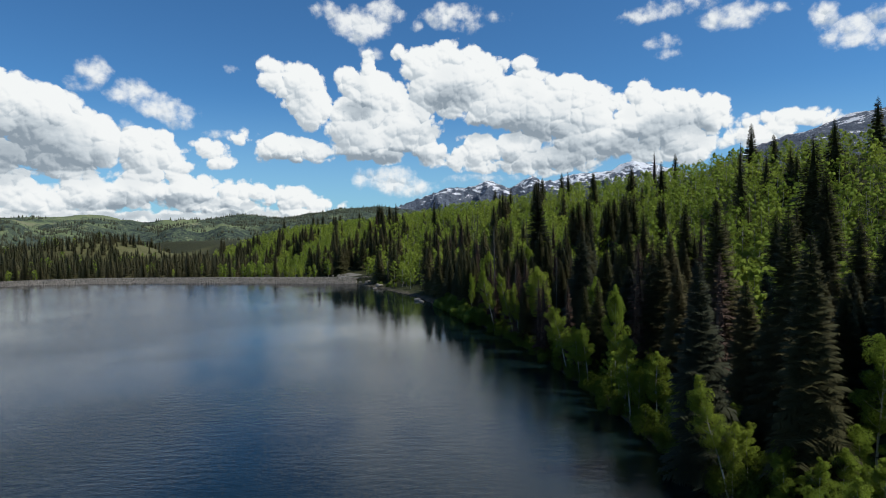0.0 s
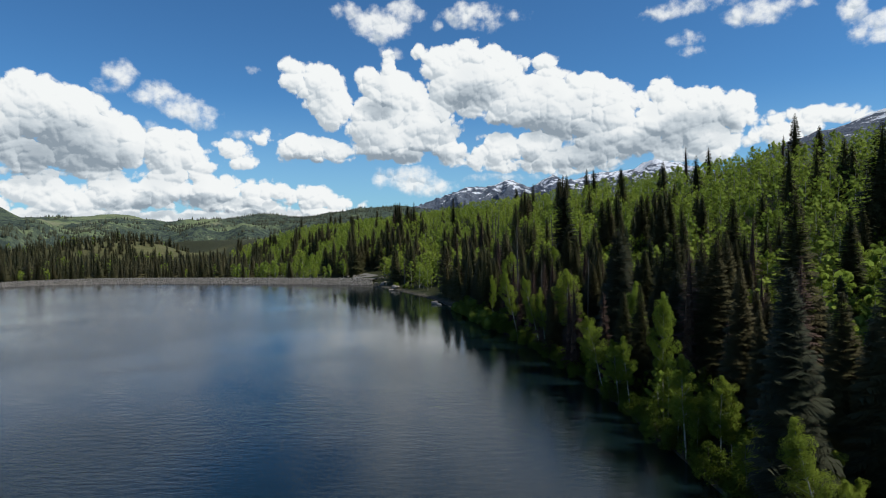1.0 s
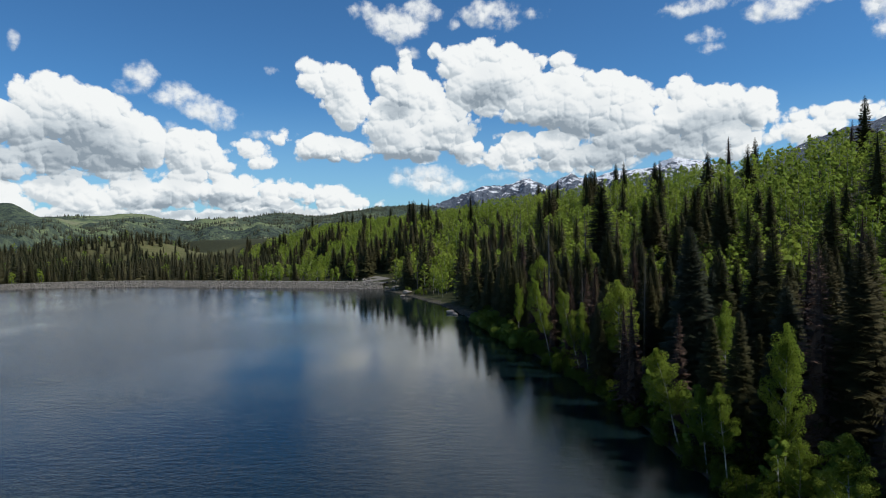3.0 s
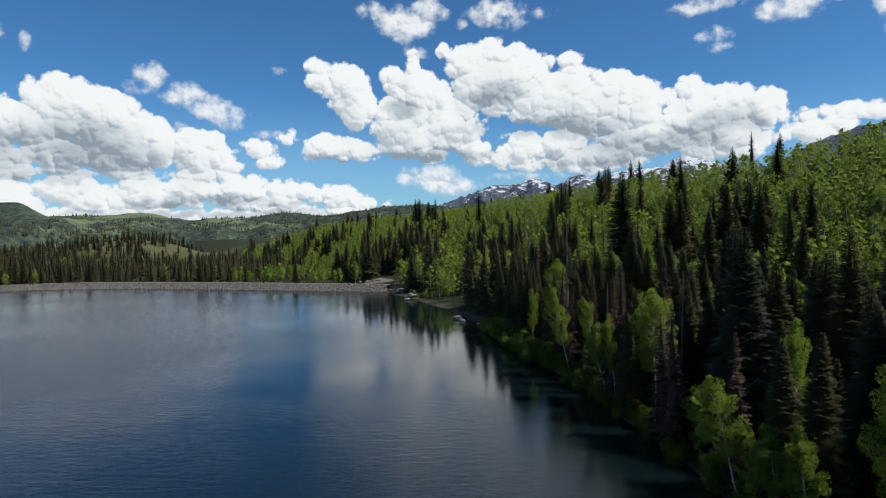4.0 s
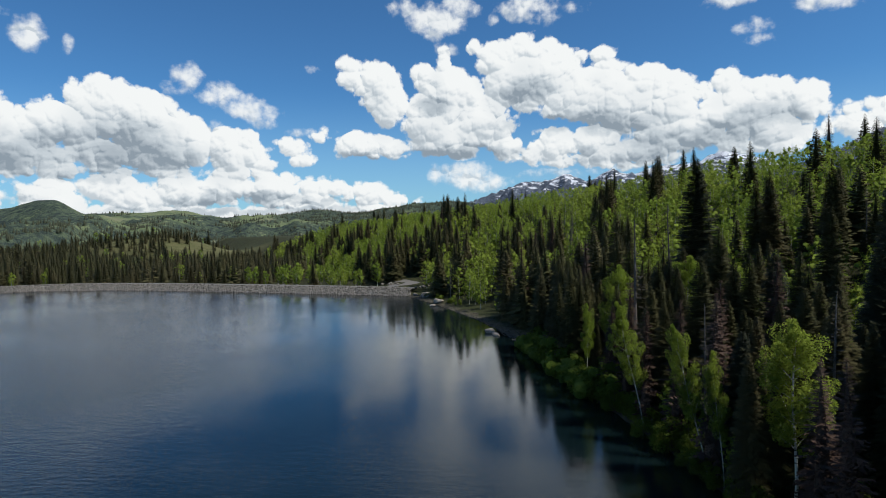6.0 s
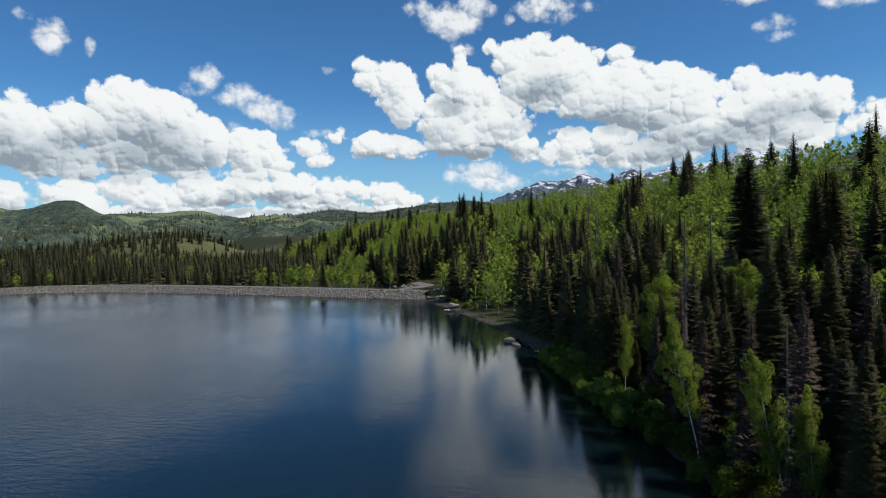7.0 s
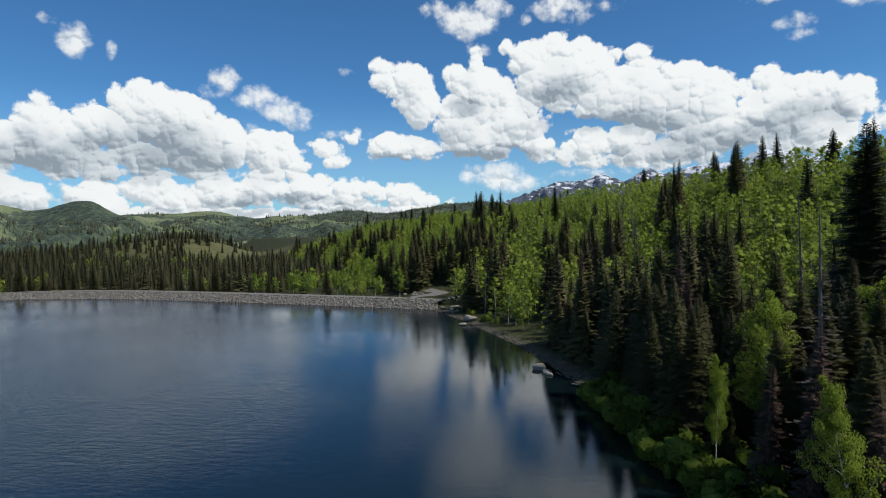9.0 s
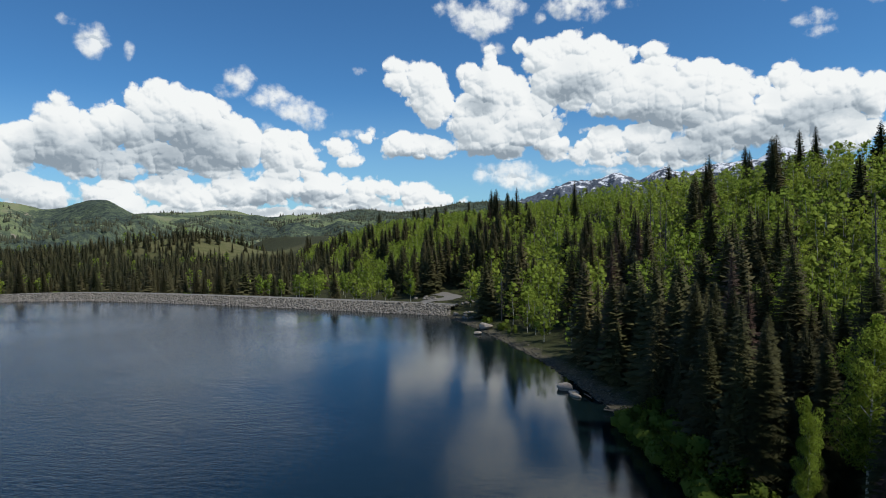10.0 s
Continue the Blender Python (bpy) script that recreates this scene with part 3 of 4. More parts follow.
def turned(co, yaw, size):
    c, s = math.cos(yaw), math.sin(yaw)
    return np.stack([co[:, 0] * c - co[:, 1] * s, co[:, 0] * s + co[:, 1] * c, co[:, 2]], 1) * size


def gather(name, pieces, normals=None):
    """One mesh out of many (corners, faces)."""
    v, f, n = [], [], 0
    for co, fa in pieces:
        v.append(co)
        f.append(fa + n)
        n += len(co)
    me = mesh_of(name, np.concatenate(v), np.concatenate(f))
    return soften(me, np.concatenate(normals)) if normals else me


def soften(me, normals):
    """Leaves shade by the roundness of their crown as well as by their own tilt."""
    shade_smooth(me)
    me.normals_split_custom_set_from_vertices(normals.tolist())
    return me


def crown_normals(co, seed):
    """Outward from the crown's axis and up, with a tilt of its own for every leaf of three corners."""
    r = np.random.RandomState(seed)
    top, low = co[:, 2].max(), co[:, 2].min()
    mid = np.array([co[:, 0].mean(), co[:, 1].mean(), low + 0.35 * (top - low)])
    out = co - mid
    out[:, 2] *= 0.7
    out /= np.linalg.norm(out, axis=1, keepdims=True) + 1e-6
    own = np.repeat(r.normal(size=(len(co) // 3 + 1, 3)), 3, 0)[:len(co)]
    n = out + 0.42 * own + np.array([0, 0, 0.65])
    return n / np.linalg.norm(n, axis=1, keepdims=True)


def riprap():
    rng = random.Random(11)
    shapes = [stone_shape(rng, 1) for _ in range(14)]
    out = []
    for _ in range(7000):
        x = rng.uniform(-222, -39)
        u = rng.uniform(-0.4, 4.9)
        co, fa = rng.choice(shapes)
        s = rng.choice((0.4, 0.5, 0.6, 0.75, 1.0))
        out.append((turned(co, rng.uniform(0, 6.3), s) + (x, float(dam_line(x)) + u, min(u * 0.47, 2.1) + 0.05), fa))
    thing("riprap", gather("riprap", out), RIPRAP, "grey and tan riprap stones on the dam's face", "stones", "stuff")


riprap()


def boulder(name, x, y, z, size, seed, label, flat=0.7, mat=ROCK, group=""):
    rng = random.Random(seed)
    co, fa = stone_shape(rng, 3, flat)
    me = shade_smooth(mesh_of(name, co * size, fa))
    ob = thing(name, me, mat, label, "boulder", group=group)
    ob.matrix_world = pose(x, y, z, 0, 0, rng.uniform(0, 360))
    return ob


# ---------------------------------------------------------------- trees
def tube(path, radii, sides=6):
    """Corners and quads of a tapered tube along a path."""
    v, f = [], []
    for i, (p, r) in enumerate(zip(path, radii)):
        for k in range(sides):
            a = 2 * math.pi * k / sides
            v.append((p[0] + r * math.cos(a), p[1] + r * math.sin(a), p[2]))
        if i:
            for k in range(sides):
                a, b = (i - 1) * sides + k, (i - 1) * sides + (k + 1) % sides
                f.append((a, b, b + sides, a + sides))
    return np.array(v, float), np.array(f)


def conifer_crown(rng, tall, wide, whorls, per, twigs, bare=0.06, gap=0.0, sparse=1.0, ragged=0.35):
    """Drooping boughs in whorls, each a spine with twigs to both sides; triangles."""
    v, f = [], []

    def tri(a, b, c):
        n = len(v)
        v.extend((a, b, c))
        f.append((n, n + 1, n + 2))

    total = whorls * per
    for i in range(total):
        if rng.random() < gap:
            continue
        s = min(0.99, 1 - (1 - (i + rng.random()) / total) ** 1.12)
        z = tall * (bare + (1 - bare) * s)
        reach = wide * (1 - s) ** 0.74 * (0.72 + 0.28 * min(1, s * 6 + 0.4)) + 0.12
        a = i * 2.39996 + rng.uniform(-0.5, 0.5)
        ln = reach * rng.uniform(1 - ragged, 1.12)
        droop = (0.42 - 0.5 * s) * ln * rng.uniform(0.7, 1.3)
        out, side = Vector((math.cos(a), math.sin(a), 0)), Vector((-math.sin(a), math.cos(a), 0))
        z0 = z

        def at(u):
            return out * (ln * u) + Vector((0, 0, z0 - droop * u * u + 0.10 * ln * u * u * u))
        if twigs == 0:
            m, w = at(0.62), ln * 0.42 * sparse
            dip = Vector((0, 0, -0.16 * ln))
            tri(at(0.0), m + side * w + dip, at(1.0))
            tri(at(0.0), at(1.0), m - side * w + dip)
            continue
        w = 0.055 * ln
        tri(at(0.0) + side * w, at(0.0) - side * w, at(1.0))
        for j in range(twigs):
            u = 0.14 + 0.8 * (j + rng.uniform(0.1, 0.9)) / twigs
            for sg in (-1, 1):
                t = ln * (0.56 * (1 - u) + 0.16) * rng.uniform(0.75, 1.2) * sparse
                tip = at(u) + side * (sg * t) + out * (t * 0.55) + Vector((0, 0, -0.20 * t - rng.uniform(0, 0.16) * t))
                b = 0.40 * ln / twigs + 0.02
                tri(at(u) - out * b, tip, at(min(1, u + 0.001)) + out * b)
    if gap < 0.3:
        for k in range(7):
            a, b = 6.283 * k / 7, 6.283 * (k + 1) / 7
            r, z0 = wide * 0.38, tall * (bare + 0.03)
            tri((r * math.cos(a), r * math.sin(a), z0), (r * math.cos(b), r * math.sin(b), z0), (0, 0, tall * 0.96))
    return np.array([tuple(p) for p in v], float), np.array(f)


def leaf_cloud(rng, centres, count, size, lumps=0):
    """Small leaves round the centres (place, radius), over a few lumps of close foliage; triangles."""
    r = np.random.RandomState(rng.randrange(1 << 30))
    pick = r.randint(0, len(centres), count)
    c = np.array([q[0] for q in centres])[pick]
    rad = np.array([q[1] for q in centres])[pick]
    g = r.normal(size=(count, 3))
    g = g / np.linalg.norm(g, axis=1, keepdims=True) * (r.uniform(0.15, 1, (count, 1)) ** 0.4)
    p = c + g * rad[:, None] * np.array([1, 1, 0.85])
    a = r.normal(size=(count, 3))
    a /= np.linalg.norm(a, axis=1, keepdims=True)
    b = np.cross(a, r.normal(size=(count, 3)))
    b /= np.linalg.norm(b, axis=1, keepdims=True)
    s = size * r.uniform(0.6, 1.3, (count, 1))
    v = np.stack([p - a * s * 0.62 - b * s * 0.2, p + b * s * 0.55, p + a * s * 0.62 - b * s * 0.2], 1).reshape(-1, 3)
    f = np.arange(count * 3).reshape(-1, 3)
    for k in r.permutation(len(centres))[:lumps]:
        co, fa = stone_shape(rng, 1, 0.95)
        f = np.concatenate([f, fa + len(v)])
        v = np.concatenate([v, co * (2.0 * centres[k][1]) + centres[k][0]])
    return v, f


def aspen_parts(rng, tall, leaves, size, lean=0.04, low=0.3, girth=0.15, lumps=0):
    """Trunk and limbs as quads, crown as triangles."""
    bx, by = rng.uniform(-lean, lean) * tall, rng.uniform(-lean, lean) * tall
    us = (0, 0.2, 0.4, 0.6, 0.8, 1)
    path = [(bx * u * u + 0.012 * tall * math.sin(7 * u + bx), by * u * u, tall * 0.95 * u - 0.3 * (u == 0)) for u in us]
    wood = [tube(path, [0.0085 * tall * (1 - 0.88 * u) + 0.012 for u in us])]
    centres = []
    limbs = rng.randint(22, 28)
    for k in range(limbs):
        u = low + (0.97 - low) * (k + rng.random()) / limbs
        a = k * 2.4 + rng.uniform(-0.6, 0.6)
        shape = math.sin(math.pi * min(1, 0.16 + 0.84 * (u - low) / (1.02 - low))) ** 0.8
        ln = girth * tall * shape * rng.uniform(0.45, 1.2)
        rise = max(0.05, u - 0.5 * ln / (tall * 0.95))
        root = Vector((bx * rise * rise + 0.012 * tall * math.sin(7 * rise + bx), by * rise * rise, tall * 0.95 * rise))
        end = root + Vector((math.cos(a) * ln, math.sin(a) * ln, 0.8 * ln))
        wood.append(tube([root, (root + end) / 2 - Vector((0, 0, 0.05 * ln)), end], [0.0032 * tall, 0.0022 * tall, 0.008], 4))
        for q in (1.0, 0.72, 0.45):
            centres.append((tuple(root.lerp(end, q) + Vector((rng.uniform(-1, 1), rng.uniform(-1, 1), rng.uniform(0, 1.4))) * 0.02 * tall), tall * rng.uniform(0.034, 0.066)))
    for q in range(4):
        centres.append(((bx + rng.uniform(-0.02, 0.02) * tall, by, tall * (0.90 + 0.03 * q)), tall * 0.028))
    v, f, n = [], [], 0
    for co, fa in wood:
        v.append(co)
        f.append(fa + n)
        if n:       # the limb grows out of the stem
            ring = 6 * min(range(6), key=lambda q: abs(path[q][2] - co[0][2]))
            f.append(np.array([(ring, ring + 1, n + 1, n)]))
        n += len(co)
    return (np.concatenate(v), np.concatenate(f)), leaf_cloud(rng, centres, leaves, size, lumps)


def bush_parts(rng, wide, tall, leaves, size, lumps=0):
    wood, centres = [], []
    for k in range(9):
        a, r = rng.uniform(0, 6.3), wide * rng.uniform(0.1, 0.9) * 0.5
        end = (r * math.cos(a), r * math.sin(a), tall * rng.uniform(0.35, 0.95) * (1.1 - 0.7 * r / wide))
        wood.append(tube([(end[0] * 0.2, end[1] * 0.2, 0), (end[0] * 0.7, end[1] * 0.7, end[2] * 0.6), end], [0.05, 0.035, 0.012], 4))
        centres.append((end, tall * rng.uniform(0.16, 0.28)))
        centres.append(((end[0] * 1.1, end[1] * 1.1, end[2] * 0.5), tall * rng.uniform(0.18, 0.28)))
    v, f, n = [], [], 0
    for co, fa in wood:
        v.append(co)
        f.append(fa + n)
        if n:       # the stems share one root
            f.append(np.array([(0, 1, n + 1, n)]))
        n += len(co)
    return (np.concatenate(v), np.concatenate(f)), leaf_cloud(rng, centres, leaves, size, lumps)


def trunk_arrays(tall, lean=0.0):
    us = (0, 0.15, 0.4, 0.7, 1)
    return tube([(lean * u * u, 0, tall * 0.98 * u - 0.4 * (u == 0)) for u in us], [0.013 * tall * (1 - 0.93 * u) + 0.012 for u in us], 7)


RNG = random.Random(5)
# every kind: unit trees of the height named, as arrays and as meshes
KINDS = {}


def kind(key, trunk, crown, bark, leaf):
    soft = crown_normals(crown[0], len(KINDS)) if leaf in (ASPEN, WILLOW) else None
    KINDS.setdefault(key, []).append(dict(trunk=trunk, crown=crown, bark=bark, leaf=leaf, soft=soft))


for _ in range(3):
    kind("spruce_near", trunk_arrays(16), conifer_crown(RNG, 16, RNG.uniform(2.4, 3.1), 54, 9, 11, RNG.uniform(0.05, 0.14)), SPRUCE_BARK, SPRUCE)
for _ in range(2):
    kind("fir_near", trunk_arrays(16), conifer_crown(RNG, 16, 3.5, 52, 10, 12, 0.03), SPRUCE_BARK, BLUE_FIR)
for _ in range(5):
    kind("spruce_mid", trunk_arrays(16), conifer_crown(RNG, 16, RNG.uniform(2.6, 3.5), 40, 7, 3, RNG.uniform(0.05, 0.16)), SPRUCE_BARK, SPRUCE)
for _ in range(4):
    kind("spruce_far", trunk_arrays(16), conifer_crown(RNG, 16, RNG.uniform(2.9, 3.9), 30, 7, 0, RNG.uniform(0.03, 0.12)), SPRUCE_BARK, SPRUCE)
for _ in range(3):
    kind("spruce_dot", trunk_arrays(16), conifer_crown(RNG, 16, RNG.uniform(3.4, 5.4), 17, 6, 0, 0.02, 0.0, 1.2), SPRUCE_BARK, SUNLIT_SPRUCE)
for _ in range(3):
    kind("rust_spruce", trunk_arrays(16), conifer_crown(RNG, 16, 2.3, 36, 8, 4, 0.1, 0.12, 0.8, 0.5), SPRUCE_BARK, RED_DEAD)
for _ in range(3):
    kind("snag", trunk_arrays(16), conifer_crown(RNG, 16, 1.5, 26, 6, 3, 0.2, 0.35, 0.45, 0.6), SNAG_BARK, GREY_DEAD)
for _ in range(4):
    kind("aspen_near", *aspen_parts(RNG, 11, 22000, 0.085, 0.04, 0.38, 0.16), ASPEN_BARK, ASPEN)
for _ in range(5):
    kind("aspen_mid", *aspen_parts(RNG, 11, 4600, 0.16, 0.04, 0.22, 0.22, 22), ASPEN_BARK, ASPEN)
for _ in range(4):
    kind("aspen_far", *aspen_parts(RNG, 11, 600, 0.31, 0.04, 0.16, 0.27, 15), ASPEN_BARK, ASPEN)
for _ in range(4):
    kind("bush_near", *bush_parts(RNG, 4.2, 3.2, 5200, 0.12), SPRUCE_BARK, WILLOW)
for _ in range(3):
    kind("bush_mid", *bush_parts(RNG, 4.2, 3.2, 1700, 0.2, 5), SPRUCE_BARK, WILLOW)

for _ in range(2):
    kind("bare_bush", *bush_parts(RNG, 4.0, 3.2, 1500, 0.09), SNAG_BARK, GREY_DEAD)

NAMES = {"bare_bush": ("bare_bush", "leafless grey shrub with fine twigs behind the beach", "bush"),
         "spruce_near": ("spruce", "tall dark green spruce standing in the shore forest", "tree"),
         "fir_near": ("fir", "broad grey-green fir with dense drooping boughs", "tree"),
         "spruce_mid": ("spruce", "slender dark spruce among the aspens on the slope", "tree"),
         "spruce_far": ("spruce", "dark narrow spruce far up the wooded slope", "tree"),
         "rust_spruce": ("dead_spruce", "dying spruce with rust-brown needles in the shore forest", "tree"),
         "snag": ("snag", "bare grey dead conifer with thin broken twigs", "tree"),
         "aspen_near": ("aspen", "fresh green aspen with a pale trunk by the lake", "tree"),
         "aspen_mid": ("aspen", "light green aspen on the hillside", "tree"),
         "aspen_far": ("aspen", "bright yellow-green aspen in the far stand", "tree"),
         "bush_near": ("bush", "leafy bright green shrub overhanging the waterline", "bush"),
         "bush_mid": ("bush", "low light green shrub on the bank", "bush")}
BASE = {"aspen": 11.0, "bush": 3.2, "bare_bush": 3.2}
SOURCES = {}


def plant(key, x, y, tall, sink=0.15, variant=None, fat=1.0):
    """One tree as a thing of its own: an Empty with a trunk and a crown."""
    which = (variant if variant is not None else RNG.randrange(99)) % len(KINDS[key])
    k = KINDS[key][which]
    name, label, category = NAMES[key]
    full = BASE.get(name, 16.0)
    out = max(0.0, shore_x(y) + (0.2 if "bush" in key else 0.8) - x) if y < 180 else 0.0        # a stem at the water leans out over it
    x += out
    m = pose(x, y, ground_z(x, y) - sink, RNG.uniform(-1.5, 1.5), RNG.uniform(-1.5, 1.5) - min(14.0, 75 * out / tall), 0) @ pose(0, 0, 0, 0, 0, RNG.uniform(0, 360))
    s = tall / full
    if (key, which) in SOURCES:
        ob = copy_thing(SOURCES[key, which], m)
    else:
        ob = tagged(new(name), label, category, category + "s round the lake")
        part("woody_base" if "bush" in name else "trunk", shade_smooth(mesh_of(name + "_trunk", *k["trunk"])), k["bark"], ob)
        crown = mesh_of(name + "_crown", *k["crown"])
        part("foliage" if "bush" in name else "crown", crown if k["soft"] is None else soften(crown, k["soft"]), k["leaf"], ob)
        SOURCES[key, which] = ob
    ob.matrix_basis = m @ Matrix.Diagonal((s * fat * RNG.uniform(0.9, 1.1), s * fat * RNG.uniform(0.9, 1.1), s, 1))
    return ob


def forest(name, key, spots, label):
    """Countless trees as one mesh; spots are x, y, tall."""
    full = BASE.get(key.split("_")[0], 16.0)
    zs = height(np.array([s[0] for s in spots]), np.array([s[1] for s in spots]))
    crowns, trunks, soft = [], [], []
    for (x, y, tall), z in zip(spots, zs.tolist()):
        k = RNG.choice(KINDS[key])
        turn, size = RNG.uniform(0, 6.3), tall / full
        crowns.append((turned(k["crown"][0], turn, size) + (x, y, z - 0.2), k["crown"][1]))
        if k["soft"] is not None:
            soft.append(turned(k["soft"], turn, 1.0))
        trunks.append((turned(k["trunk"][0][:36], turn, size) + (x, y, z - 0.2), k["trunk"][1][:30]))
    thing(name, gather(name, crowns, soft), KINDS[key][0]["leaf"], label, "forest", "stuff")
    if "aspen" in key:
        thing("aspen_trunks", gather("aspen_trunks", trunks), ASPEN_BARK, "pale thin trunks of the aspen stand", "trunks", "stuff")


TAKEN = {}


def free(x, y, r):
    """Whether a tree of that radius finds room; it takes the room at once."""
    i, j = int(x // 5), int(y // 5)
    for a in range(i - 2, i + 3):
        for b in range(j - 2, j + 3):
            for px, py, q in TAKEN.get((a, b), ()):
                if (x - px) ** 2 + (y - py) ** 2 < (0.5 * (r + q)) ** 2:
                    return False
    TAKEN.setdefault((i, j), []).append((x, y, r))
    return True


# trees that stand out: where they stand and how high their tips reach over the water
SHORE_SPRUCES = [(31.9, 55.3, 24.8), (30.2, 84.5, 21.8), (31.8, 68.8, 26.4), (28.0, 45.7, 22.7), (27.8, 116.9, 23.0), (30.9, 99.5, 23.0), (33.1, 86.9, 22.5), (35.2, 145.6, 25.3),
                 (21.8, 92.5, 14.5), (22.6, 89.3, 15.6), (17.5, 121.5, 15.5), (15.8, 118.0, 13.0), (13.7, 142.7, 16.0), (6.3, 175.9, 18.0), (6.8, 170.7, 17.9), (5.0, 178.0, 17.6), (5.7, 206.1, 17.8), (9.2, 168.0, 16.0), (15.8, 150.5, 18.5), (11.2, 161.0, 15.0)]
SLOPE_SPRUCES = [(45.9, 167.1, 31.3), (77.6, 156.9, 42.0), (69.5, 153, 31), (51, 92, 25), (54.5, 85, 30.5), (72.4, 118.6, 41), (87.7, 164, 43), (58.4, 159.5, 31), (47.9, 120, 28), (45.6, 190.4, 33.4),
                 (58, 190, 34), (51.6, 162, 31.5), (51, 179.5, 32), (38.6, 177.6, 30.5), (48.7, 199, 33), (29.2, 165, 21.5), (39.4, 173.4, 31), (46.2, 152.7, 30.6), (46, 138.4, 24), (99, 152, 50)]
FAR_SPRUCES = [(78.2, 215.6, 46.8), (20.8, 242.4, 30.0), (22.2, 220.2, 26.2), (22.2, 208.3, 25.4), (21.9, 213.4, 25.8), (30.5, 228.9, 27.5), (41.8, 272, 44), (25.7, 277, 32), (-7.2, 239.4, 20), (-3.6, 265.4, 25),
               (26, 230.4, 26.5), (-5.3, 239, 21.2), (-1.7, 298.5, 25), (-2.5, 253.7, 22.8), (28.3, 280, 41), (29.6, 283.5, 40.5), (43.4, 275.3, 45), (44.4, 279, 46.5), (-4.6, 346, 41),
               (-27.9, 360, 40), (-40.7, 383, 40.7), (-36.7, 366, 40), (2, 409, 42.5), (60.8, 241, 45.5), (64.5, 307, 52), (34.9, 308.5, 45), (-129, 304, 14.5), (-108, 304, 9), (-106, 385, 21), (-148, 347, 11)]
for x, y, top in SHORE_SPRUCES + SLOPE_SPRUCES + FAR_SPRUCES:
    if free(x, y, 1.6):
        plant("spruce_near" if y < 180 and x < 62 else "spruce_mid", x, y, max(top - ground_z(x, y), 6.0), 0.15, None, 0.95)
# broad firs
for x, y, top, fat in ((22.8, 54.6, 20.2, 1.0), (24.5, 106.1, 23.2, 1.05), (31.1, 128.4, 23.2, 1.0), (36.3, 128.7, 21, 0.9), (27.5, 172.6, 34.3, 1.1), (29.5, 284, 36, 0.9)):
    free(x, y, 4.2)
    plant("fir_near", x, y, top - ground_z(x, y), 0.15, None, fat * 0.9)
# rust-brown dying spruces and bare grey ones
for x, y, top in ((17.9, 107.1, 15), (17.6, 109.6, 14.2), (20.1, 97.5, 14.2), (27.7, 85.4, 21.6), (19.6, 114.7, 13.5), (35.7, 101.8, 22), (15.0, 124.0, 17.2), (12.0, 137.8, 14.2), (13.9, 132.3, 15.6), (26.5, 126, 17), (9.5, 149, 13)):
    free(x, y, 1.8)
    plant("rust_spruce", x, y, top - ground_z(x, y))
for x, y, top in ((12.5, 146.8, 24.5), (26.6, 187.3, 27.5), (15.5, 128, 16), (22, 118, 18)):
    free(x, y, 1.6)
    plant("snag", x, y, top - ground_z(x, y))
# aspens along the water
for x, y, top, fat in ((20.6, 50.4, 10.2, 0.85), (25, 44, 6.8, 1.2), (28.5, 43, 7.2, 1.2), (31, 45, 8.2, 1.1), (26.5, 47.5, 6.5, 1.2), (30, 40.5, 7.2, 1.2), (34.5, 47.5, 14.5, 1.0), (33.5, 43.5, 9.5, 1.1), (23.3, 54, 8.5, 1.0), (21.3, 70.9, 10.4, 1.0), (23.6, 67.2, 9.4, 1.0), (23.4, 82.0, 15.4, 0.6), (17.8, 95.2, 10.6, 0.9), (24.2, 95.3, 15.5, 0.6), (18.4, 116.0, 16.0, 1.0),
                       (14.6, 121.6, 12.2, 0.6), (12.2, 124.3, 14.0, 0.55), (9.3, 137.0, 14.4, 0.58), (7.2, 154.2, 12.2, 0.55), (11.4, 155.7, 17.5, 0.85), (21.7, 158.0, 18.6, 1.3), (20.2, 86.5, 9.5, 1.0), (19.6, 90.0, 8.5, 1.0)):
    free(x, y, 2.4)
    plant("aspen_near", x, y, top - ground_z(x, y), 0.15, None, fat)


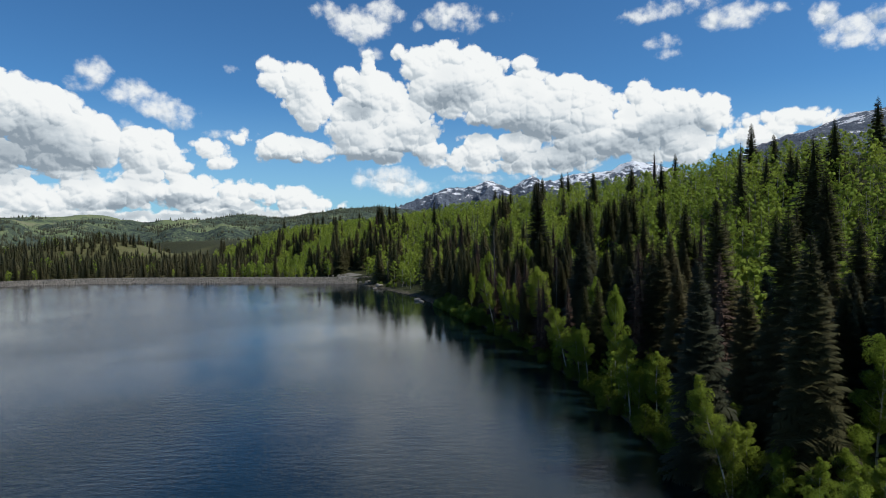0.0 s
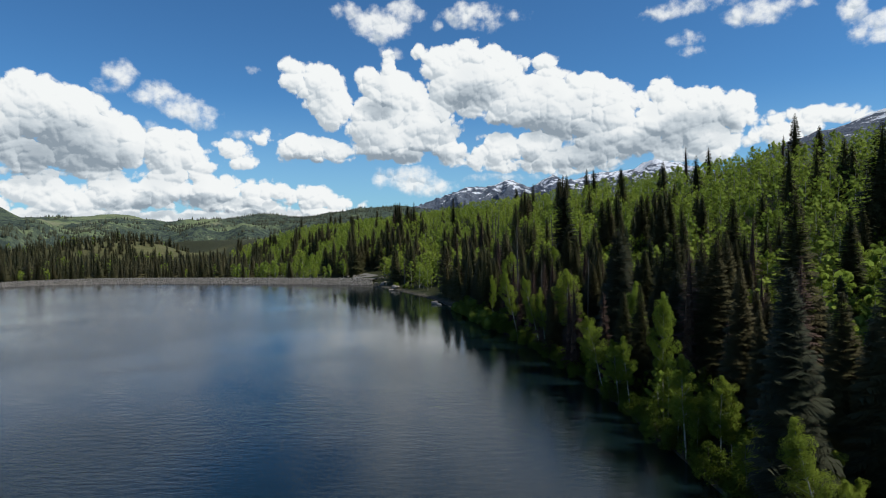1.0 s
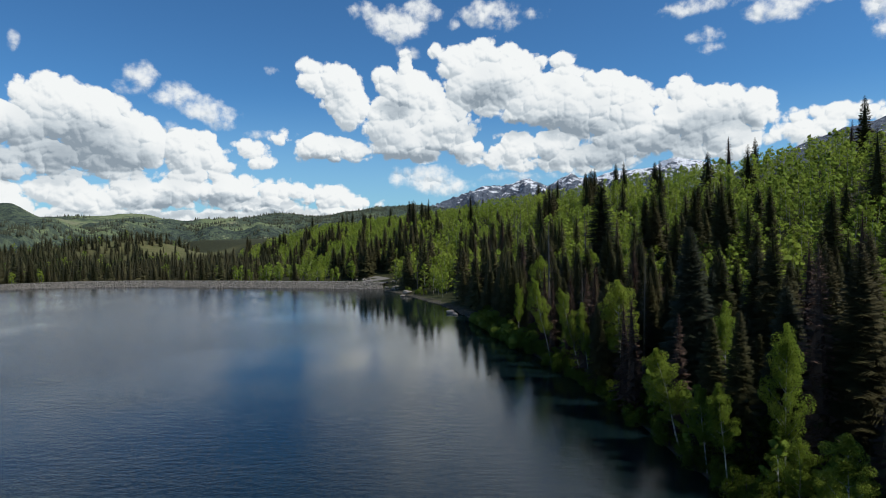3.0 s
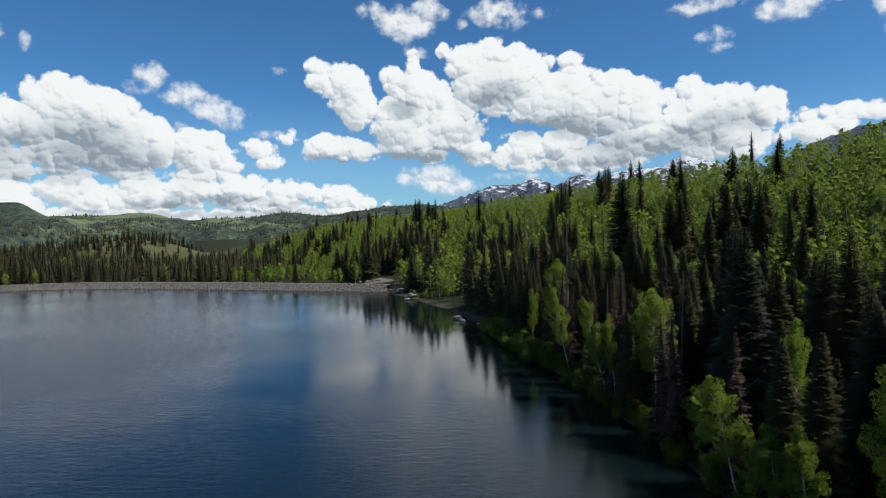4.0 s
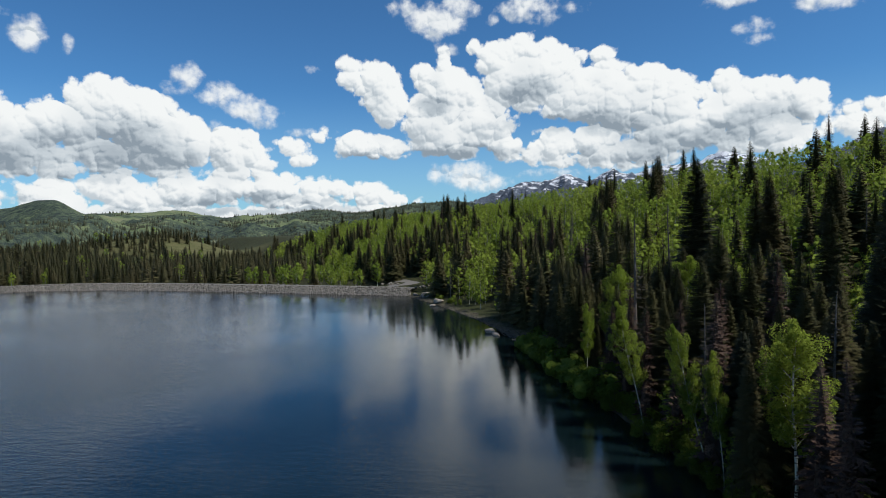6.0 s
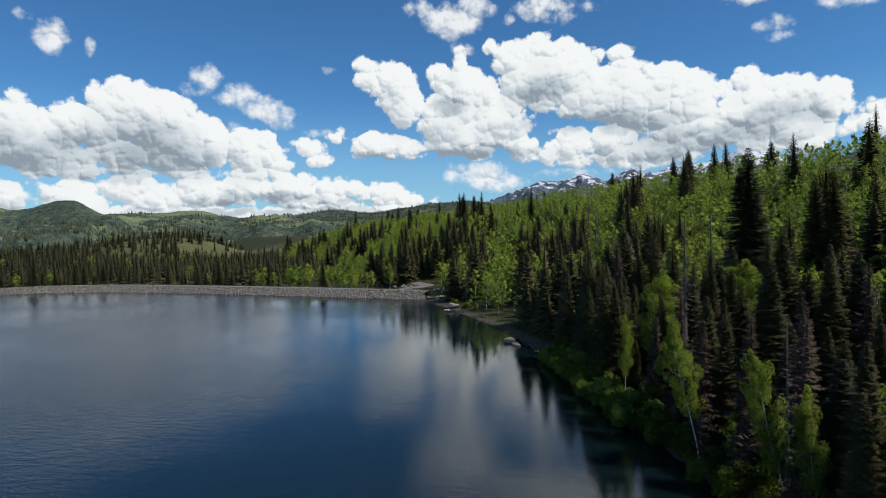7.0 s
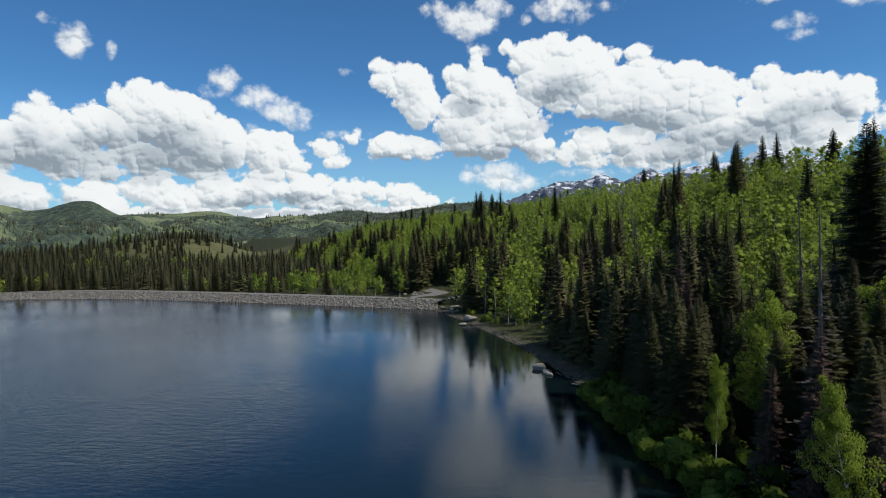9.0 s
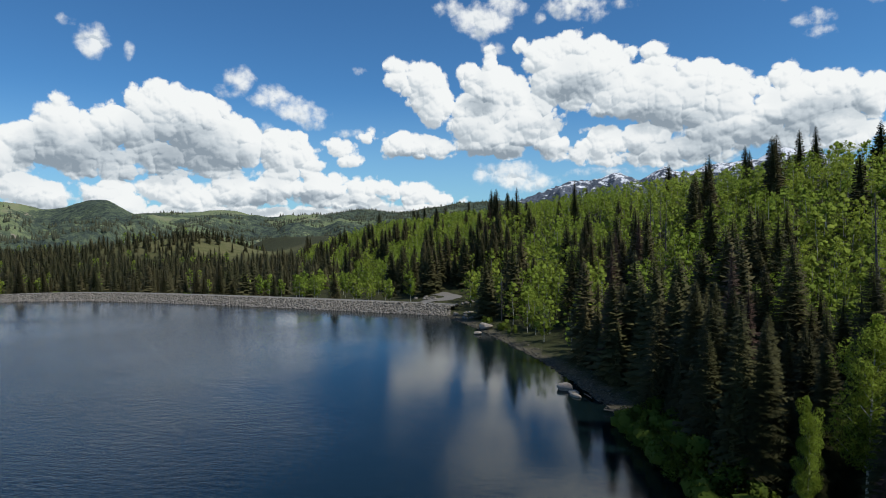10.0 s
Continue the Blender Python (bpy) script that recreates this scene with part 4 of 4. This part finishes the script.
# scattered trees: by how far they stand from the water and how far along the shore
def stand():
    rng = random.Random(21)
    lots = {}
    r = np.random.RandomState(3)
    xs, ys = r.uniform(-190, 210, 34000), r.uniform(0, 520, 34000)
    xs, ys = np.append(r.uniform(-20, 60, 9000), xs), np.append(r.uniform(30, 215, 9000), ys)
    ds = bank(xs, ys)
    for x, y, d in zip(xs.tolist(), ys.tolist(), ds.tolist()):
        if d < 2.2 or d > 128 or (y > 262 and d < 9) or (y < 70 and d > 90) or (y > 400 and d > 110):
            continue
        if 183 < y < 262 and d < 5.5 + 2 * noise.noise((x / 9, y / 9, 0)):
            continue
        if (x + 44) ** 2 / 100 + (y - 291) ** 2 / 300 < 1 or (abs(x - 2 - 0.15 * (y - 232)) < 3.2 and 219 < y < 246):
            continue
        clump = noise.noise((x / 21, y / 21, 0.3)) + 0.5 * noise.noise((x / 8, y / 8, 5.1))
        belt = 30 + 12 * noise.noise((x / 25, y / 25, 9.0))
        if d < belt and 70 < y < 215:
            dark = clump > ((-0.34 if d < 18 else 0.02) if y < 118 else (-0.75 if d < 20 else 0.08))
        elif y > 215 and d < 45:
            dark = clump > 0.20
        elif y <= 70:
            dark = clump > 0.0
        else:
            dark = clump > 0.52 or (y > 110 and rng.random() < 0.03)
        if dark and (y < 118 and d < 8.5 or y < 56 and d < 14):
            continue
        r0 = rng.uniform(2.2, 3.0) * (1.25 if d > 45 else 1.0) if dark else rng.uniform(2.6, 3.6)
        if d > 95:
            r0 *= 1.4
        if not free(x, y, r0):
            continue
        far = math.hypot(x, y - 70)
        if dark:
            tall = rng.choice((8, 10, 11.5, 13, 14, 15, 16, 17.5)) * rng.uniform(0.85, 1.12)
            key = "spruce_near" if d < 30 and y < 165 else "spruce_mid" if far < 170 and d < 75 else "spruce_far"
            q = rng.random()
            if q < 0.08:
                key = "rust_spruce"
            elif q < 0.10:
                key = "snag"
            elif q < 0.24 and key == "spruce_near":
                key = "fir_near"
        else:
            tall = rng.uniform(4.5, 7.5) if d < 10 and y < 150 else rng.uniform(6.5, 10.5)
            key = "aspen_near" if d < 10 and y < 150 else "aspen_mid" if far < 165 and d < 70 else "aspen_far"
        lots.setdefault(key, []).append((x, y, tall))
    for key, spots in lots.items():
        spots.sort(key=lambda s: math.hypot(s[0], s[1] - 100))
        room = {"spruce_far": 0, "aspen_far": 0, "aspen_mid": 90, "spruce_mid": 80, "spruce_near": 115, "aspen_near": 60}.get(key, 50)
        for x, y, tall in spots[:room]:
            plant(key, x, y, tall)
        if spots[room:]:
            forest(key.split("_")[0] + "_forest", key.replace("mid", "far").replace("near", "mid"), spots[room:], {"s": "dark spruces spread over the wooded slope", "a": "light green aspens covering the hillside", "r": "dying rust-brown spruces on the slope"}[key[0]])


stand()


def bushes():
    rng = random.Random(8)
    y = 18.0
    while y < 184:
        x = shore_x(y)
        key = "bush_near" if y < 150 else "bush_mid"
        plant(key, x + rng.uniform(0.2, 1.5), y, rng.uniform(1.8, 3.6) + (0.6 if y > 138 else 0.0), 0.25)
        if rng.random() < 0.75:
            plant(key, x + rng.uniform(2.5, 7), y + rng.uniform(-1, 1), rng.uniform(2.6, 4.6), 0.25)
        if rng.random() < 0.6:
            plant("bush_mid", x + rng.uniform(5, 13), y + rng.uniform(-1, 1), rng.uniform(2.0, 3.6), 0.25)
        if rng.random() < (0.75 if y < 100 else 0.12) and y < 140:
            plant("aspen_near" if y < 80 else "aspen_mid", x + rng.uniform(0.8, 3.5), y, rng.uniform(4.5, 7.5))
        y += rng.uniform(1.4, 2.6)


bushes()


def beach_end_willows():
    """The close row of willows where the beach ends, and the bare shrubs behind the beach."""
    rng = random.Random(52)
    y = 146.0
    while y < 181:
        plant("bush_mid", shore_x(y) + rng.uniform(0.9, 1.8), y, rng.uniform(3.4, 5.0), 0.25)
        y += rng.uniform(1.7, 2.6)
    for x, y, tall in ((2.6, 214.0, 3.4), (4.2, 211.0, 3.0), (3.2, 217.5, 2.6), (1.4, 209.5, 2.2)):
        plant("bare_bush", x, y, tall)


beach_end_willows()


def valley_woods():
    """The conifers and aspens below the dam and on the knoll."""
    rng = random.Random(33)
    dark, light = [], []
    r = np.random.RandomState(9)
    xs, ys = r.uniform(-470, -30, 16000), r.uniform(284, 700, 16000)
    ds, line = bank(xs, ys), dam_line(np.maximum(xs, -212))
    for x, y, d, w0 in zip(xs.tolist(), ys.tolist(), ds.tolist(), line.tolist()):
        back = y - w0 - 10
        if back < 7 or (x > -55 and y < 312) or d > 6 or abs(math.atan2(x, y)) > radians(47):
            continue
        bald = ((x + 256) / 37) ** 2 + ((y - 585) / 95) ** 2
        if bald < 1 and rng.random() < 0.97:
            continue
        if y > 460 and rng.random() < 0.4:
            continue
        if not free(x, y, 4.7):
            continue
        near_aspen = x > -112 and back < 55 and noise.noise((x / 15, y / 15, 2)) > -0.40
        aspen = near_aspen or rng.random() < 0.05
        (light if aspen else dark).append((x, y, rng.uniform(6, 11) if aspen else rng.choice((6, 8, 10, 11, 12, 13, 15.5)) * rng.uniform(0.85, 1.15) * (0.72 if y > 430 else 0.9)))
    dark.sort(key=lambda s: s[1])
    light.sort(key=lambda s: s[1])
    for s in dark[:50]:
        plant("spruce_mid", *s)
    for s in light[:40]:
        plant("aspen_mid", *s)
    forest("valley_forest", "spruce_dot", dark[50:], "dark conifer forest below the dam")
    forest("valley_aspens", "aspen_far", light[40:], "bright green aspen stand below the dam")


valley_woods()
for x, y, tall in ((-141, 309, 2.6), (-146, 310, 2.2), (-137, 307, 2.4), (-181, 314, 2.8), (-187, 313, 2.2), (-174, 314, 2.4), (-205, 312, 2.6), (-212, 310, 2.8), (-198, 313, 2.0)):
    plant("bush_mid", x, y, tall)


def hill_trees():
    """Tiny conifers that speckle the far hills, set on their surfaces."""
    r = np.random.RandomState(4)
    for name, count in (("far_ridge", 16000), ("near_hill", 5000)):
        ob = bpy.data.objects[name]
        me = ob.data
        co = np.empty(len(me.vertices) * 3, np.float32)
        me.vertices.foreach_get("co", co)
        co = co.reshape(-1, 3)
        p = co[r.randint(0, len(co), count * 3)] + r.uniform(-6, 6, (count * 3, 3)) * (1, 1, 0)
        keep = np.array([noise.noise((a / 170, b / 170, 1.5)) + 0.6 * noise.noise((a / 60, b / 60, 4.0)) + 0.45 * (a > -900) > 0.2 for a, b, _ in p])
        p = p[keep][:count]
        k = len(p)
        tall = r.uniform(4, 10, k)
        wide = tall * r.uniform(0.22, 0.34, k)
        v = np.empty((k, 5, 3))
        for j in range(4):
            a = math.pi / 2 * j + 0.4
            v[:, j] = p + np.stack([wide * math.cos(a), wide * math.sin(a), -1.5 * np.ones(k)], 1)
        v[:, 4] = p + np.stack([np.zeros(k), np.zeros(k), tall], 1)
        i = np.arange(k)[:, None] * 5
        f = np.concatenate([i + q for q in ([0, 1, 4], [1, 2, 4], [2, 3, 4], [3, 0, 4])], 1).reshape(-1, 3)
        thing(name + "_woods", mesh_of(name + "_woods", v.reshape(-1, 3), f), BLUE_FIR, "distant dark conifers speckling the hills", "forest", "stuff")


hill_trees()

# ---------------------------------------------------------------- boulders in the shallows and at the dam's end
boulder("boulder", -8.6, 198.6, 0.25, 2.5, 3, "pale tan boulder standing in the shallow water", 0.55)
boulder("boulder", -7.5, 196.6, 0.15, 1.5, 8, "smaller tan boulder beside another in the shallows", 0.6)
boulder("boulder", -7.2, 195.2, 0.05, 1.5, 15, "low tan rock half sunk beside the boulders", 0.5)
boulder("boulder", -27.0, 247.5, 0.7, 2.6, 21, "large grey boulder on the gravel shore", 0.7)
boulder("boulder", -25.6, 246.2, 0.9, 2.0, 22, "rounded grey boulder below the aspens", 0.7)
boulder("boulder", -27.4, 241.5, 0.25, 1.5, 23, "flat pale rock at the waterline", 0.45)


def edge_rocks():
    """Rocks that line the crest road's edge and the turning place at the dam's east end."""
    rng = random.Random(17)
    spots = [(-62 + 2.6 * k, float(dam_line(-62 + 2.6 * k)) + 4.9, 2.2) for k in range(9)]
    spots += [(-38.5 + 0.9 * k, 271.5 + 2.2 * k, 2.1) for k in range(5)] + [(-53 + rng.uniform(0, 6), 285 + rng.uniform(0, 6), 2.1) for _ in range(9)]
    spots += [(-37 + rng.uniform(0, 5), 259 + rng.uniform(0, 9), None) for _ in range(10)]
    for x, y, z in spots:
        x, y = x + rng.uniform(-0.5, 0.5), y + rng.uniform(-0.5, 0.5)
        boulder("rock", x, y, (ground_z(x, y) if z is None else z) + 0.1, rng.uniform(0.7, 1.5), rng.randrange(999), "grey rock lining the gravel road at the dam", 0.65, RIPRAP, "rocks along the road")


edge_rocks()


def shore_stones():
    """Pebbles and cobbles strewn along the beach."""
    rng = random.Random(41)
    shapes = [stone_shape(rng, 1, 0.6) for _ in range(10)]
    out = []
    for _ in range(1100):
        y = rng.uniform(182, 268)
        u = abs(rng.gauss(0, 2.0)) - 0.5
        x = shore_x(y) + u * 0.9
        co, fa = rng.choice(shapes)
        out.append((turned(co, rng.uniform(0, 6.3), rng.choice((0.12, 0.18, 0.25, 0.35, 0.55))) + (x, y + u * 0.3, ground_z(x, y + u * 0.3) + 0.02), fa))
    thing("shore_stones", gather("shore_stones", out), PEBBLE, "small grey stones strewn along the beach", "stones", "stuff")


shore_stones()


def log(x, y, z, length, turn, tilt, girth=0.13):
    rng = random.Random(int(x * 7 + y))
    path = [(0.10 * length * math.sin(2.2 * u + x) * 0.4, 0, length * (u - 0.5)) for u in (0, 0.25, 0.5, 0.75, 1)]
    co, fa = tube(path, [girth * k for k in (1, 0.9, 0.75, 0.6, 0.3)], 8)
    ob = thing("log", shade_smooth(mesh_of("log", co, fa)), SNAG_BARK, "bleached driftwood log lying at the water's edge", "log", group="driftwood")
    ob.matrix_world = pose(x, y, z, 90 + tilt, 0, turn)


log(-2.6, 188.0, 0.35, 2.6, 75, 3, 0.1)
log(-5.6, 194.5, 0.3, 2.2, 25, 2, 0.09)
log(2.2, 168.5, 0.3, 4.5, 15, 4)
log(17.6, 106, 0.3, 4.0, -20, 5)


def strip(name, points, wide, label, lift=0.06):
    """A gravel track that follows the ground along a line of points."""
    p = np.array(points, float)
    t = np.linspace(0, len(p) - 1, 40)
    x, y = np.interp(t, range(len(p)), p[:, 0]), np.interp(t, range(len(p)), p[:, 1])
    dx, dy = np.gradient(x), np.gradient(y)
    k = np.hypot(dx, dy)
    rows = []
    for o in np.linspace(-0.5, 0.5, 7):
        edge = 1 + 0.15 * np.sin(t * 5 + o * 9)
        px, py = x - dy / k * o * wide * edge, y + dx / k * o * wide * edge
        rows.append((px, py, height(px, py) + lift))
    a = np.array(rows)
    thing(name, shade_smooth(grid_mesh(name, a[:, 0], a[:, 1], a[:, 2])), TRACK, label, "track", "structure")


strip("track_1", [(0.5, 221), (1.5, 228), (2.8, 236), (4, 246)], 4.6, "bare dirt track among the trees above the beach", 0.12)
strip("track_2", [(-50, 283), (-45, 286), (-42, 291), (-44, 297), (-50, 302)], 5.5, "gravel turning place at the end of the dam", 0.10)
for bx, by, bt in ((-0.5, 206.5, 2.6), (1.6, 208.5, 2.2), (-2.4, 210, 1.8), (3.5, 205.0, 2.8), (2.6, 201, 2.4), (-22, 244, 2.4), (-19.5, 240, 1.8), (-27, 253, 2.2)):
    plant("bush_mid", bx, by, bt)
